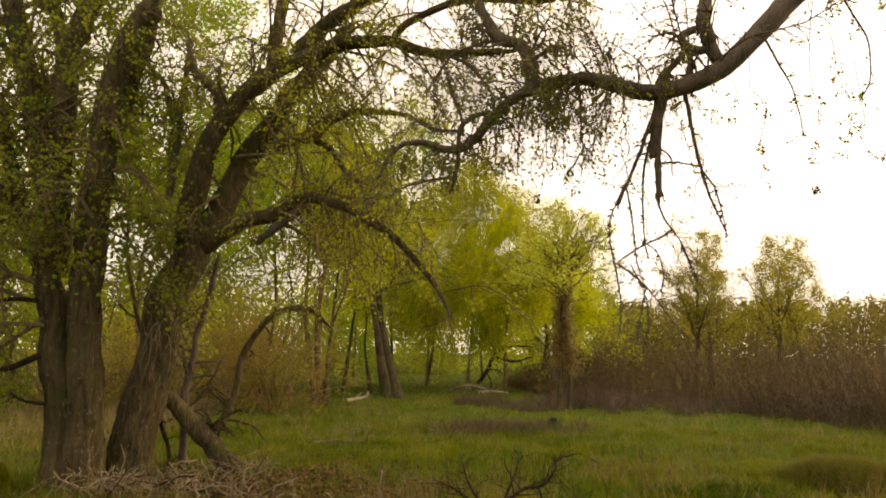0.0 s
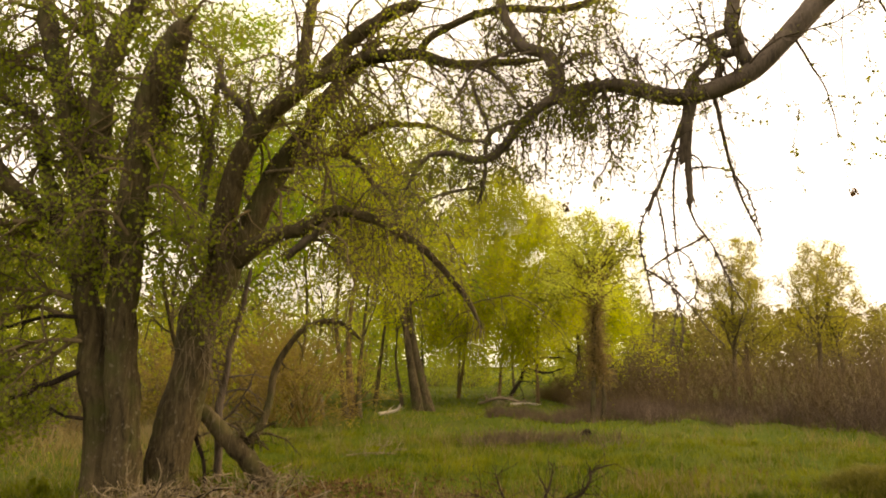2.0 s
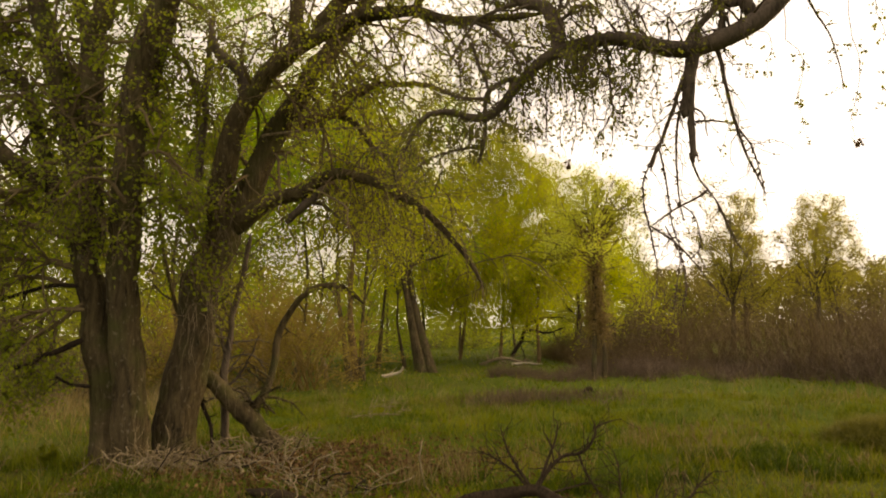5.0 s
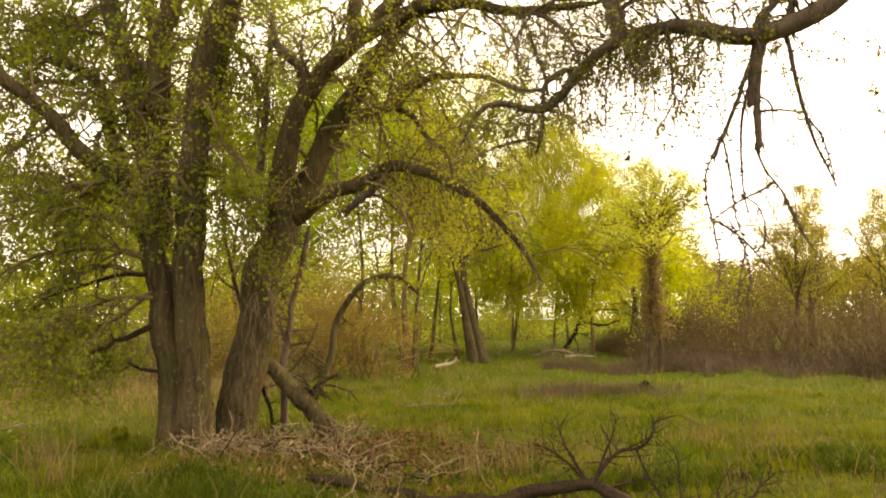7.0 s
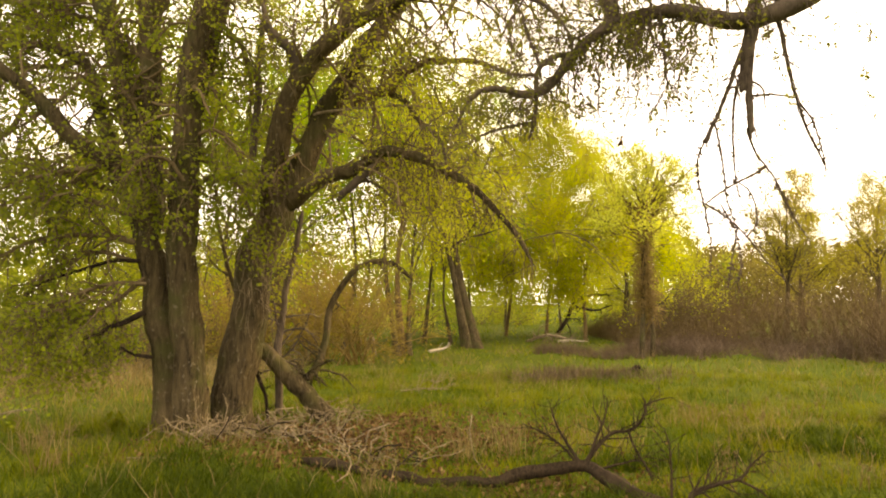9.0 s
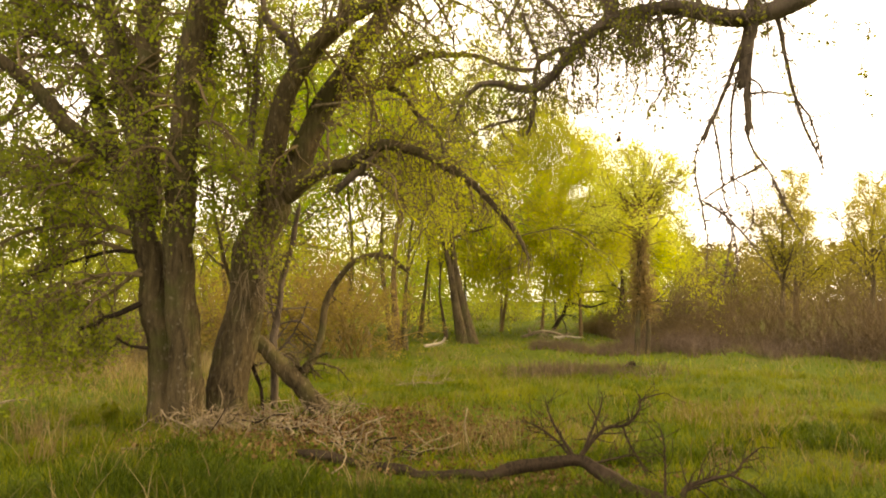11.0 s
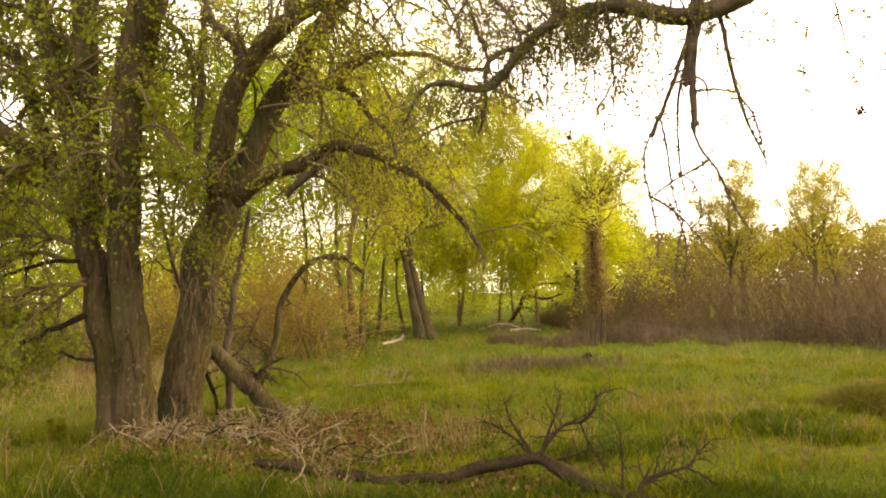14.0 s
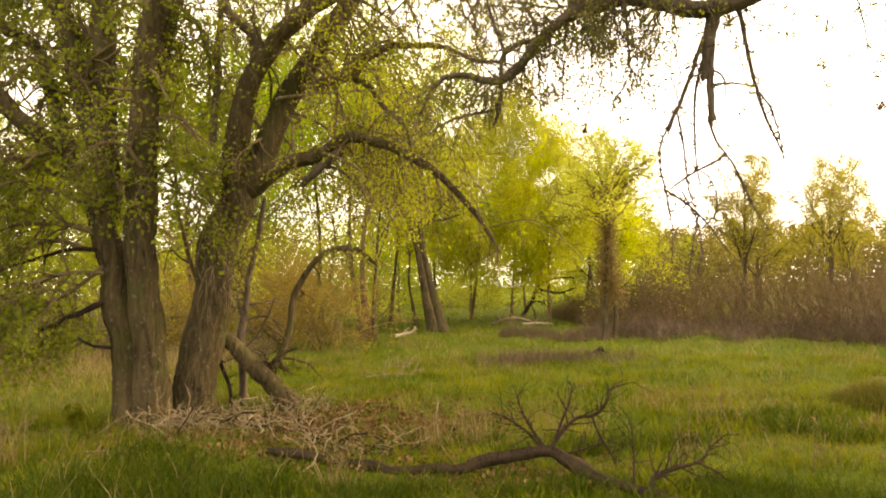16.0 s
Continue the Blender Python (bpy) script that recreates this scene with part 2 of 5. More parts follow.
def sprout(rng, paths, radii, count, low, lengths, spread, k, droop=0.0, wobble=0.15, thick=0.5, thin=0.3, lift=0.0, power=1.0, tell=False):
    """Side shoots from many lines; returns their lines and radii."""
    m, kk, _ = paths.shape
    weight = np.linalg.norm(np.diff(paths, axis=1), axis=2).sum(1)
    who = rng.choice(m, count, p=weight / weight.sum())
    u = (low + (1 - low) * rng.random(count) ** power) * (kk - 1.001)
    i, f = u.astype(int), (u % 1)[:, None]
    at = paths[who, i] * (1 - f) + paths[who, i + 1] * f
    tan = unit(paths[who, i + 1] - paths[who, i])
    side = rng.standard_normal((count, 3))
    side = unit(side - (side * tan).sum(1, keepdims=True) * tan)
    turn = np.radians(rng.uniform(spread[0], spread[1], count))[:, None]
    way = tan * np.cos(turn) + side * np.sin(turn) + np.array((0, 0, lift))
    size = rng.uniform(lengths[0], lengths[1], count) * (1.15 - 0.5 * u / kk)
    new_paths = shoots(rng, at, way, size, k, droop, wobble)
    r0 = radii[who, i] * thick
    if tell:
        return new_paths, r0[:, None] * np.linspace(1, thin, k), who
    return new_paths, r0[:, None] * np.linspace(1, thin, k)


def leaves(rng, paths, count, size, spread=0.04, low=0.15, hang=0.3):
    """Leaves along twigs: folded kites with a point."""
    m, k, _ = paths.shape
    who = rng.integers(0, m, count)
    u = (low + (1 - low) * rng.random(count)) * (k - 1.001)
    i, f = u.astype(int), (u % 1)[:, None]
    at = paths[who, i] * (1 - f) + paths[who, i + 1] * f + rng.standard_normal((count, 3)) * spread
    way = unit(rng.standard_normal((count, 3)) + np.array((0, 0, -hang)))
    side = unit(np.cross(way, rng.standard_normal((count, 3))))
    up = np.cross(way, side)
    s = (rng.uniform(0.6, 1.3, count) * size)[:, None]
    v = np.stack([at, at + way * s * 0.45 + side * s * 0.36 + up * s * 0.12, at + way * s, at + way * s * 0.45 - side * s * 0.36 + up * s * 0.12], 1)
    return v.reshape(-1, 3), np.arange(count * 4).reshape(-1, 4)


def limb_arrays(limbs, k=22):
    return (np.stack([spline(p, k) for p, _, _ in limbs]), np.stack([np.linspace(0, 1, k) ** 0.8 * (b - a) + a for _, a, b in limbs]))


def wood(tree, limbs, material, rng, name="limb", sides=14, k=26, rough=0.06, flare=0.0, lump=0.05):
    """One mesh part for each trunk or limb."""
    made = []
    for points, r0, r1 in limbs:
        line = spline(points, k)
        calm = min(1.0, np.linalg.norm(np.diff(line, axis=0), axis=1).sum() / 2.5)
        line += spline(np.vstack([np.zeros(3), rng.standard_normal((5, 3)) * r0 * 0.12 * calm, np.zeros(3)]), k)
        line += spline(np.vstack([np.zeros(3), rng.standard_normal((13, 3)) * calm * (min(r0 * 0.2, 0.011) if name != "trunk" else 0.004), np.zeros(3)]), k)
        u = np.linspace(0, 1, k)
        radius = r0 + (r1 - r0) * u ** 0.8
        radius = radius * (1 + lump * np.clip(spline(rng.standard_normal((16, 3)), k)[:, 0], -1.5, 2))
        if name == "limb":
            radius = radius * np.clip(0.7 + u * 6, 0, 1)      # slips out of the wood that bears it
        if flare:
            radius = radius * (1 + flare * np.exp(-u * 9))
        else:
            radius = radius * np.clip(0.25 + (1 - u) * 16, 0, 1)      # rounded off at the tip
        v, q = tubes(line[None], radius[None], sides, rng, rough)
        made.append(part(name, mesh_of(name, v, q, material), tree))
    return made


def wild_tree(name, at, label, height, lean, radius, leaf, leaf_size, leaf_count, seed, bark_of=None, crown_from=0.25, limb_count=8, limb_length=0.45,
              droop=0.05, spread=(30, 65), twig_count=900, twig_of=None, lift=0.25, group="", twig_length=1.0, tip_up=0.0):
    """A whole broadleaf tree: trunk, limbs, branches, twigs and leaves."""
    rng = np.random.default_rng(seed)
    tree = thing(name, at, label, "tree", group)
    bark_of, twig_of = bark_of or BARK, twig_of or TWIG
    top = np.array((lean[0], lean[1], height))
    bend = rng.standard_normal(3) * height * 0.02
    trunk = [((0, 0, -0.15), tuple(top * 0.3 + bend), tuple(top * 0.62 - bend), tuple(top * 0.95))]
    limbs = [(trunk[0], radius, radius * 0.09)]
    wood(tree, limbs, bark_of, rng, "trunk", 12, 20, 0.05, 0.5)
    p0, r0 = limb_arrays(limbs)
    p1, r1 = sprout(rng, p0, r0, limb_count, crown_from, (height * limb_length * 0.6, height * limb_length), spread, 10, -0.03 - tip_up, 0.13, 0.55, 0.25, lift)
    for i in range(limb_count):
        v, q = tubes(p1[i:i + 1], r1[i:i + 1], 7)
        part("limb", mesh_of("limb", v, q, bark_of), tree)
    p2, r2 = sprout(rng, np.concatenate([p1]), r1, limb_count * 7, 0.15, (height * 0.10, height * 0.22), (25, 70), 6, droop * 1.3, 0.2, 0.6, 0.3, lift * 0.5)
    p3, r3 = sprout(rng, p2, r2, twig_count, 0.1, (height * 0.05 * twig_length, height * 0.11 * twig_length), (20, 70), 4, droop * 2.2, 0.24, 0.6, 0.35)
    r3 = np.maximum(r3, 0.006)
    v, q = joined([tubes(p2, np.maximum(r2, 0.01), 4), tubes(p3, r3, 3)])
    part("twig_spray", mesh_of("twig_spray", v, q, twig_of), tree, kind="stuff")
    v, q = leaves(rng, p3, leaf_count, leaf_size, leaf_size * 1.6)
    part("crown", mesh_of("crown", v, q, leaf, False), tree, kind="stuff")
    return tree


# ------------------------------------------------------------------ ground
def height_at(x, y):
    """The meadow's gentle swells."""
    far = np.clip((np.hypot(x, y) - 3) / 6, 0, 1)
    return far * (0.05 * np.sin(x * 0.9 + 1.3) * np.sin(y * 0.7) + 0.03 * np.sin(x * 2.3 - y * 1.7) + 0.03 * np.sin(x * 3.7 + 1.2 * np.sin(y * 1.3)) * np.sin(y * 3.1 + x * 0.8))


def ground_sheet():
    rng = np.random.default_rng(3)
    line = np.concatenate([-np.geomspace(1500, 16, 28), np.linspace(-15.5, 15.5, 90), np.geomspace(16, 1500, 28)])
    across, ahead = np.meshgrid(line, line + 9)
    z = height_at(across, ahead) + 0.012 * rng.standard_normal(across.shape) * (np.hypot(across, ahead) < 30)
    n = len(line)
    i = (np.arange(n - 1)[:, None] * n + np.arange(n - 1)).ravel()
    ob = new("ground", mesh_of("ground", np.stack([across, ahead, z], -1).reshape(-1, 3), np.stack([i, i + 1, i + n + 1, i + n], 1), MEADOW))
    tagged(ob, "rough spring meadow of green grass and straw", "ground", kind="structure")


ground_sheet()


def blades(rng, x, y, tall, wide, lean=0.35):
    """Tapering bent blades standing on the ground."""
    n = len(x)
    turn = rng.uniform(0, 2 * np.pi, n)
    side = np.stack([np.cos(turn), np.sin(turn), np.zeros(n)], 1)
    tip = rng.standard_normal((n, 3)) * lean * tall[:, None]
    tip[:, 2] = tall
    root = np.stack([x, y, height_at(x, y) - 0.02], 1)
    mid = root + tip * np.array((0.35, 0.35, 0.55))
    w = (wide * np.ones(n))[:, None]
    v = np.stack([root - side * w, root + side * w, mid + side * w * 0.8, mid - side * w * 0.8, root + tip + side * w * 0.15, root + tip - side * w * 0.15], 1)
    q = np.arange(n)[:, None, None] * 6 + np.array([[0, 1, 2, 3], [3, 2, 4, 5]])
    return v.reshape(-1, 3), q.reshape(-1, 4)


def spots(rng, count, near, far, left=-52, right=58, power=0.5):
    """Places in a fan ahead of the path."""
    a = np.radians(rng.uniform(left, right, count))
    d = near + (far - near) * rng.random(count) ** power
    return d * np.sin(a), d * np.cos(a)


def meadow_grass():
    """Matted turf with denser, taller tufts in it."""
    rng = np.random.default_rng(11)

    def open_ground(x, y, share):
        bare = np.exp(-(((x + 1.2) / 2.0) ** 4 + ((y - 8.0) / 1.5) ** 4))     # leaf litter below the boughs
        track = np.interp(y, (8.0, 9.4, 11.2, 12.6, 13.9, 14.7), (5.0, 5.65, 6.1, 6.17, 5.65, 5.0))      # an old rut in the turf
        worn = np.exp(-((x - track) / 0.16) ** 2) * ((y > 9.6) & (y < 15))
        dry = np.clip((-x - 4.2) / 1.0, 0, 1) * np.clip((y - 8.6) / 1.2, 0, 1)           # dry ground beyond the old tree
        return rng.random(len(x)) > np.maximum(np.maximum(bare * share, dry * 0.75), worn)

    x, y = spots(rng, 48000, 3.4, 16, power=0.8)
    keep = open_ground(x, y, 0.85)
    x, y = x[keep], y[keep]
    turf = blades(rng, x, y, rng.uniform(0.05, 0.13, len(x)), 0.005, 0.6)
    cx, cy = spots(rng, 2600, 3.4, 16, power=0.75)
    n = 62000
    who = rng.integers(0, len(cx), n)
    size, tall = rng.uniform(0.04, 0.26, len(cx)), rng.uniform(0.06, 0.19, len(cx))
    x, y = cx[who] + rng.standard_normal(n) * size[who], cy[who] + rng.standard_normal(n) * size[who] * 0.8
    keep = open_ground(x, y, 0.9)
    x, y, who = x[keep], y[keep], who[keep]
    tufts = blades(rng, x, y, tall[who] * rng.uniform(0.6, 1.25, len(x)), 0.0045, 0.45)
    v, q = joined([turf, tufts])
    tagged(new("grass", mesh_of("grass", v, q, GRASS)), "lush green meadow grass with yellowing tufts", "grass", kind="stuff")
    # thick tufts close by; their dark green also carries the near meadow's shade
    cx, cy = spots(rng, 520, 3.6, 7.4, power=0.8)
    for low, high, near, far, many in ((-3.4, -0.2, 5.2, 6.4, 130), (1.9, 4.0, 4.5, 5.5, 130), (1.6, 4.4, 6.4, 7.8, 40)):      # more dark tufts where the near grass looks shaded
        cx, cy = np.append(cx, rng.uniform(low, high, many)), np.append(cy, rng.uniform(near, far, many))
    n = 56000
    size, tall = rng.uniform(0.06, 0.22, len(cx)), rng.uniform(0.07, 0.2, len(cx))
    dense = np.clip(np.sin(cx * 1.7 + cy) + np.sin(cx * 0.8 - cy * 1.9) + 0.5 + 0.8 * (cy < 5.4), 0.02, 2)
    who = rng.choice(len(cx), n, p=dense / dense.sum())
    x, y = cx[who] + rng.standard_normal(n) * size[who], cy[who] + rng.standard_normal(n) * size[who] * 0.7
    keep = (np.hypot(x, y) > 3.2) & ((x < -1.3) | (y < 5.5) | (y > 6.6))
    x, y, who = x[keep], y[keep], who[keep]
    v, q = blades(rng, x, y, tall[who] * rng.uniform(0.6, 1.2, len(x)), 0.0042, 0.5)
    tagged(new("grass", mesh_of("grass", v, q, GRASS_LUSH_SHADE)), "thick dark green grass tufts in the near meadow", "grass", kind="stuff")
    # far grass, in the brighter sunlit colour
    x, y = spots(rng, 30000, 15, 60, power=0.8)
    v, q = blades(rng, x, y, rng.uniform(0.08, 0.2, len(x)), 0.017, 0.6)
    tagged(new("grass", mesh_of("grass", v, q, GRASS_SUN)), "short green grass in the far meadow", "grass", kind="stuff")


meadow_grass()


# ------------------------------------------------------------------ the old cottonwood on the left of the clearing
def hanging_twigs(rng, paths, radii, count, lengths, low=0.1, droop=0.22, k=7, wobble=0.14):
    return sprout(rng, paths, radii, count, low, lengths, (40, 100), k, droop, wobble, 0.16, 0.4)


def branches(limbs, who, paths, radii, material, sides=6):
    """One mesh part for each branch, under the limb that bears it."""
    for i, p, r in zip(who, paths, radii):
        v, q = tubes(p[None], r[None], sides)
        part("branch", mesh_of("branch", v, q, material), limbs[i])


def old_cottonwood():
    """Two fused stems that part at head height into five heavy limbs."""
    rng = np.random.default_rng(21)
    ox, oy = -3.55, 8.35
    tree = thing("cottonwood_tree", (ox, oy, 0), "huge old cottonwood with fused furrowed trunks and young leaves", "tree")

    def local(points):
        return [(x - ox, y - oy, z) for x, y, z in points]

    wood(tree, [(local([(-3.86, 8.45, -0.08), (-3.87, 8.42, 0.51), (-3.92, 8.40, 1.07), (-3.97, 8.38, 1.49), (-4.02, 8.35, 1.91), (-4.08, 8.33, 2.34), (-4.14, 8.30, 2.62)]), 0.189, 0.149),
             (local([(-3.53, 8.35, -0.03), (-3.53, 8.31, 0.52), (-3.58, 8.28, 1.07), (-3.62, 8.24, 1.49), (-3.61, 8.21, 1.90), (-3.62, 8.17, 2.32), (-3.60, 8.14, 2.66), (-3.57, 8.10, 3.08)]), 0.201, 0.167)],
         BARK, rng, "trunk", 36, 70, 0.085, 0.12)
    limbs = [(local([(-4.13, 8.30, 2.34), (-4.28, 8.33, 2.73), (-4.51, 8.36, 3.10), (-4.68, 8.39, 3.48), (-4.84, 8.42, 4.01), (-4.96, 8.45, 4.51), (-5.14, 8.48, 4.80), (-5.48, 8.51, 4.96), (-5.81, 8.54, 5.05), (-6.38, 8.57, 5.10), (-7.04, 8.60, 5.25)]), 0.127, 0.038),
             (local([(-4.58, 8.30, 3.35), (-4.74, 8.20, 3.46), (-4.91, 8.10, 3.59), (-5.15, 8.00, 3.92), (-5.42, 7.90, 4.20), (-5.65, 7.80, 4.38), (-5.87, 7.70, 4.60), (-6.23, 7.60, 4.96)]), 0.129, 0.075),
             (local([(-4.15, 8.33, 2.41), (-4.10, 8.36, 2.84), (-4.13, 8.39, 3.36), (-4.20, 8.41, 3.96), (-4.19, 8.44, 4.64), (-4.21, 8.47, 5.19), (-4.26, 8.50, 5.67)]), 0.142, 0.142),
             (local([(-4.11, 8.30, 3.12), (-4.28, 8.36, 3.58), (-4.50, 8.42, 4.34), (-4.71, 8.48, 5.05), (-4.92, 8.54, 5.71), (-5.16, 8.60, 6.38)]), 0.136, 0.130),
             (local([(-3.58, 8.10, 2.59), (-3.53, 8.03, 3.20), (-3.49, 7.97, 3.82), (-3.42, 7.90, 4.36), (-3.27, 7.83, 4.89), (-3.10, 7.77, 5.28), (-2.91, 7.70, 5.67)]), 0.173, 0.142),
             (local([(-3.43, 8.10, 3.89), (-3.37, 8.18, 4.38), (-3.25, 8.25, 4.95), (-3.15, 8.32, 5.55), (-3.06, 8.40, 6.19)]), 0.077, 0.059),
             (local([(-4.25, 8.50, 5.25), (-4.49, 8.57, 5.91), (-4.63, 8.63, 6.44), (-4.80, 8.70, 6.98)]), 0.096, 0.055),
             (local([(-4.25, 8.50, 5.25), (-4.03, 8.47, 5.87), (-3.79, 8.43, 6.30), (-3.52, 8.40, 6.81)]), 0.133, 0.098),
             (local([(-4.05, 8.20, 1.49), (-4.30, 8.17, 1.37), (-4.53, 8.15, 1.29), (-4.60, 8.12, 1.22), (-4.78, 8.10, 1.18), (-4.91, 8.08, 1.16), (-4.89, 8.05, 0.89)]), 0.042, 0.014),
             (local([(-3.95, 8.20, 0.94), (-4.12, 8.13, 0.97), (-4.20, 8.07, 1.02), (-4.25, 8.00, 1.08)]), 0.024, 0.010),
             (local([(-4.10, 8.20, 2.12), (-4.45, 8.14, 2.12), (-4.80, 8.08, 2.01), (-5.11, 8.02, 1.91), (-5.35, 7.96, 1.76), (-5.40, 7.90, 1.51)]), 0.031, 0.010)]
    boughs = wood(tree, limbs[:8], BARK, rng, "limb", 12, 30, 0.05) + wood(tree, limbs[8:], DEAD_DARK, rng, "limb", 9, 30, 0.12)
    snags, sr = sprout(rng, *limb_arrays(limbs[8:]), 26, 0.2, (0.12, 0.5), (35, 90), 7, 0.1, 0.25, 0.4, 0.3)
    v, q = tubes(snags, np.maximum(sr, 0.003), 4)
    part("snag_spray", mesh_of("snag_spray", v, q, DEAD_DARK), tree, "bare dark dead twigs low on the trunk", "stuff")
    p0, r0 = limb_arrays(limbs[:8])
    p1, r1, who = sprout(rng, p0, r0, 190, 0.2, (0.6, 1.9), (30, 85), 9, 0.08, 0.22, 0.2, 0.3, 0.1, tell=True)
    keep = (p1[:, -1, 1] > -0.15) | (rng.random(len(p1)) < 0.12)      # most shoots lean to the open side, away from the meadow
    p1, r1, who = p1[keep], r1[keep], who[keep]
    # slender leafy boughs that reach out and droop
    sprays = [(local([(-4.16, 8.20, 2.33), (-4.52, 8.05, 2.42), (-4.92, 7.90, 2.41), (-5.30, 7.75, 2.30), (-5.73, 7.60, 2.03)]), 0.042, 0.013),
              (local([(-4.25, 8.20, 2.68), (-4.64, 8.00, 2.83), (-5.09, 7.80, 2.88), (-5.49, 7.60, 2.75), (-5.87, 7.40, 2.54)]), 0.042, 0.013),
              (local([(-4.63, 8.20, 3.33), (-4.94, 8.00, 3.22), (-5.30, 7.80, 3.09), (-5.71, 7.60, 2.89)]), 0.043, 0.013),
              (local([(-4.01, 8.10, 1.83), (-4.38, 7.98, 1.83), (-4.72, 7.85, 1.70), (-5.05, 7.72, 1.50), (-5.29, 7.60, 1.25)]), 0.034, 0.010),
              (local([(-4.23, 8.20, 2.12), (-4.62, 8.12, 2.22), (-5.07, 8.05, 2.05), (-5.43, 7.97, 1.71), (-5.64, 7.90, 1.37)]), 0.035, 0.010),
              (local([(-4.95, 8.30, 4.54), (-5.14, 8.13, 4.19), (-5.45, 7.97, 3.86), (-5.75, 7.80, 3.55)]), 0.036, 0.010),
              (local([(-5.53, 8.60, 5.00), (-5.83, 8.67, 5.48), (-6.29, 8.73, 5.76), (-6.91, 8.80, 5.90)]), 0.045, 0.016),
              (local([(-4.90, 8.70, 5.30), (-5.36, 8.80, 5.52), (-5.91, 8.90, 5.66), (-6.47, 9.00, 5.56)]), 0.046, 0.016),
              (local([(-5.16, 8.50, 4.80), (-5.60, 8.60, 4.74), (-6.14, 8.70, 4.79), (-6.68, 8.80, 4.52)]), 0.045, 0.016),
              (local([(-5.69, 8.30, 4.33), (-5.97, 8.40, 3.92), (-6.41, 8.50, 3.73), (-6.96, 8.60, 3.69)]), 0.044, 0.015),
              (local([(-4.77, 8.80, 6.03), (-5.14, 8.87, 6.40), (-5.66, 8.93, 6.51), (-6.20, 9.00, 6.81)]), 0.046, 0.016),
              (local([(-5.21, 8.80, 5.86), (-5.54, 8.87, 5.73), (-5.88, 8.93, 5.67), (-6.41, 9.00, 5.86)]), 0.046, 0.016),
              (local([(-3.34, 8.60, 5.29), (-3.10, 8.70, 5.01), (-2.98, 8.80, 4.58), (-3.04, 8.90, 4.06)]), 0.038, 0.015),
              (local([(-4.45, 8.50, 3.02), (-5.17, 8.63, 3.20), (-5.89, 8.77, 3.55), (-6.62, 8.90, 3.52)]), 0.044, 0.016),
              (local([(-4.07, 8.20, 1.91), (-4.44, 8.22, 1.63), (-4.88, 8.25, 1.43), (-5.32, 8.28, 1.22), (-5.54, 8.30, 0.94)]), 0.031, 0.011),
              (local([(-3.86, 8.30, 2.47), (-3.62, 8.30, 2.97), (-3.26, 8.30, 3.18), (-2.93, 8.30, 3.03), (-2.78, 8.30, 2.60)]), 0.042, 0.014),
              (local([(-3.48, 7.90, 3.04), (-3.65, 7.80, 3.29), (-3.91, 7.70, 3.28), (-4.08, 7.60, 2.99)]), 0.030, 0.010),
              (local([(-3.43, 8.00, 3.61), (-3.14, 7.97, 3.67), (-2.88, 7.93, 3.45), (-2.72, 7.90, 3.02)]), 0.031, 0.010)]
    wood(tree, sprays, TWIG, rng, "limb", 7, 20, 0.06)
    ps, rs = limb_arrays(sprays, 9)
    pb, rb = sprout(rng, ps, rs, 330, 0.15, (0.3, 1.0), (25, 80), 9, 0.1, 0.2, 0.5, 0.3)
    p2, r2 = sprout(rng, np.concatenate([p1, pb, ps]), np.concatenate([r1, rb, rs]), 2000, 0.3, (0.25, 0.8), (25, 80), 6, 0.15, 0.22, 0.45, 0.35)
    low, lr = hanging_twigs(rng, p0[:, 4:18], r0[:, 4:18], 70, (0.4, 1.1), 0.0, 0.3, 8, 0.2)
    p3, r3 = sprout(rng, np.concatenate([p2, low[:, :6]]), np.concatenate([r2, lr[:, :6]]), 6600, 0.1, (0.12, 0.42), (25, 80), 4, 0.22, 0.22, 0.6, 0.5)
    branches(boughs, who, p1, np.maximum(r1, 0.007), TWIG)
    v, q = joined([tubes(pb, np.maximum(rb, 0.004), 4), tubes(p2, np.maximum(r2, 0.003), 3), tubes(low, np.maximum(lr, 0.004), 4), tubes(p3, np.maximum(r3, 0.0022), 3)])
    part("twig_spray", mesh_of("twig_spray", v, q, TWIG), tree, kind="stuff")
    v, q = joined([leaves(rng, p3, 34000, 0.057, 0.06), leaves(rng, low, 2000, 0.05, 0.05, 0.35), leaves(rng, p2, 6500, 0.052, 0.05, 0.3)])
    part("crown", mesh_of("crown", v, q, LEAF_SHADE, False), tree, kind="stuff")


old_cottonwood()


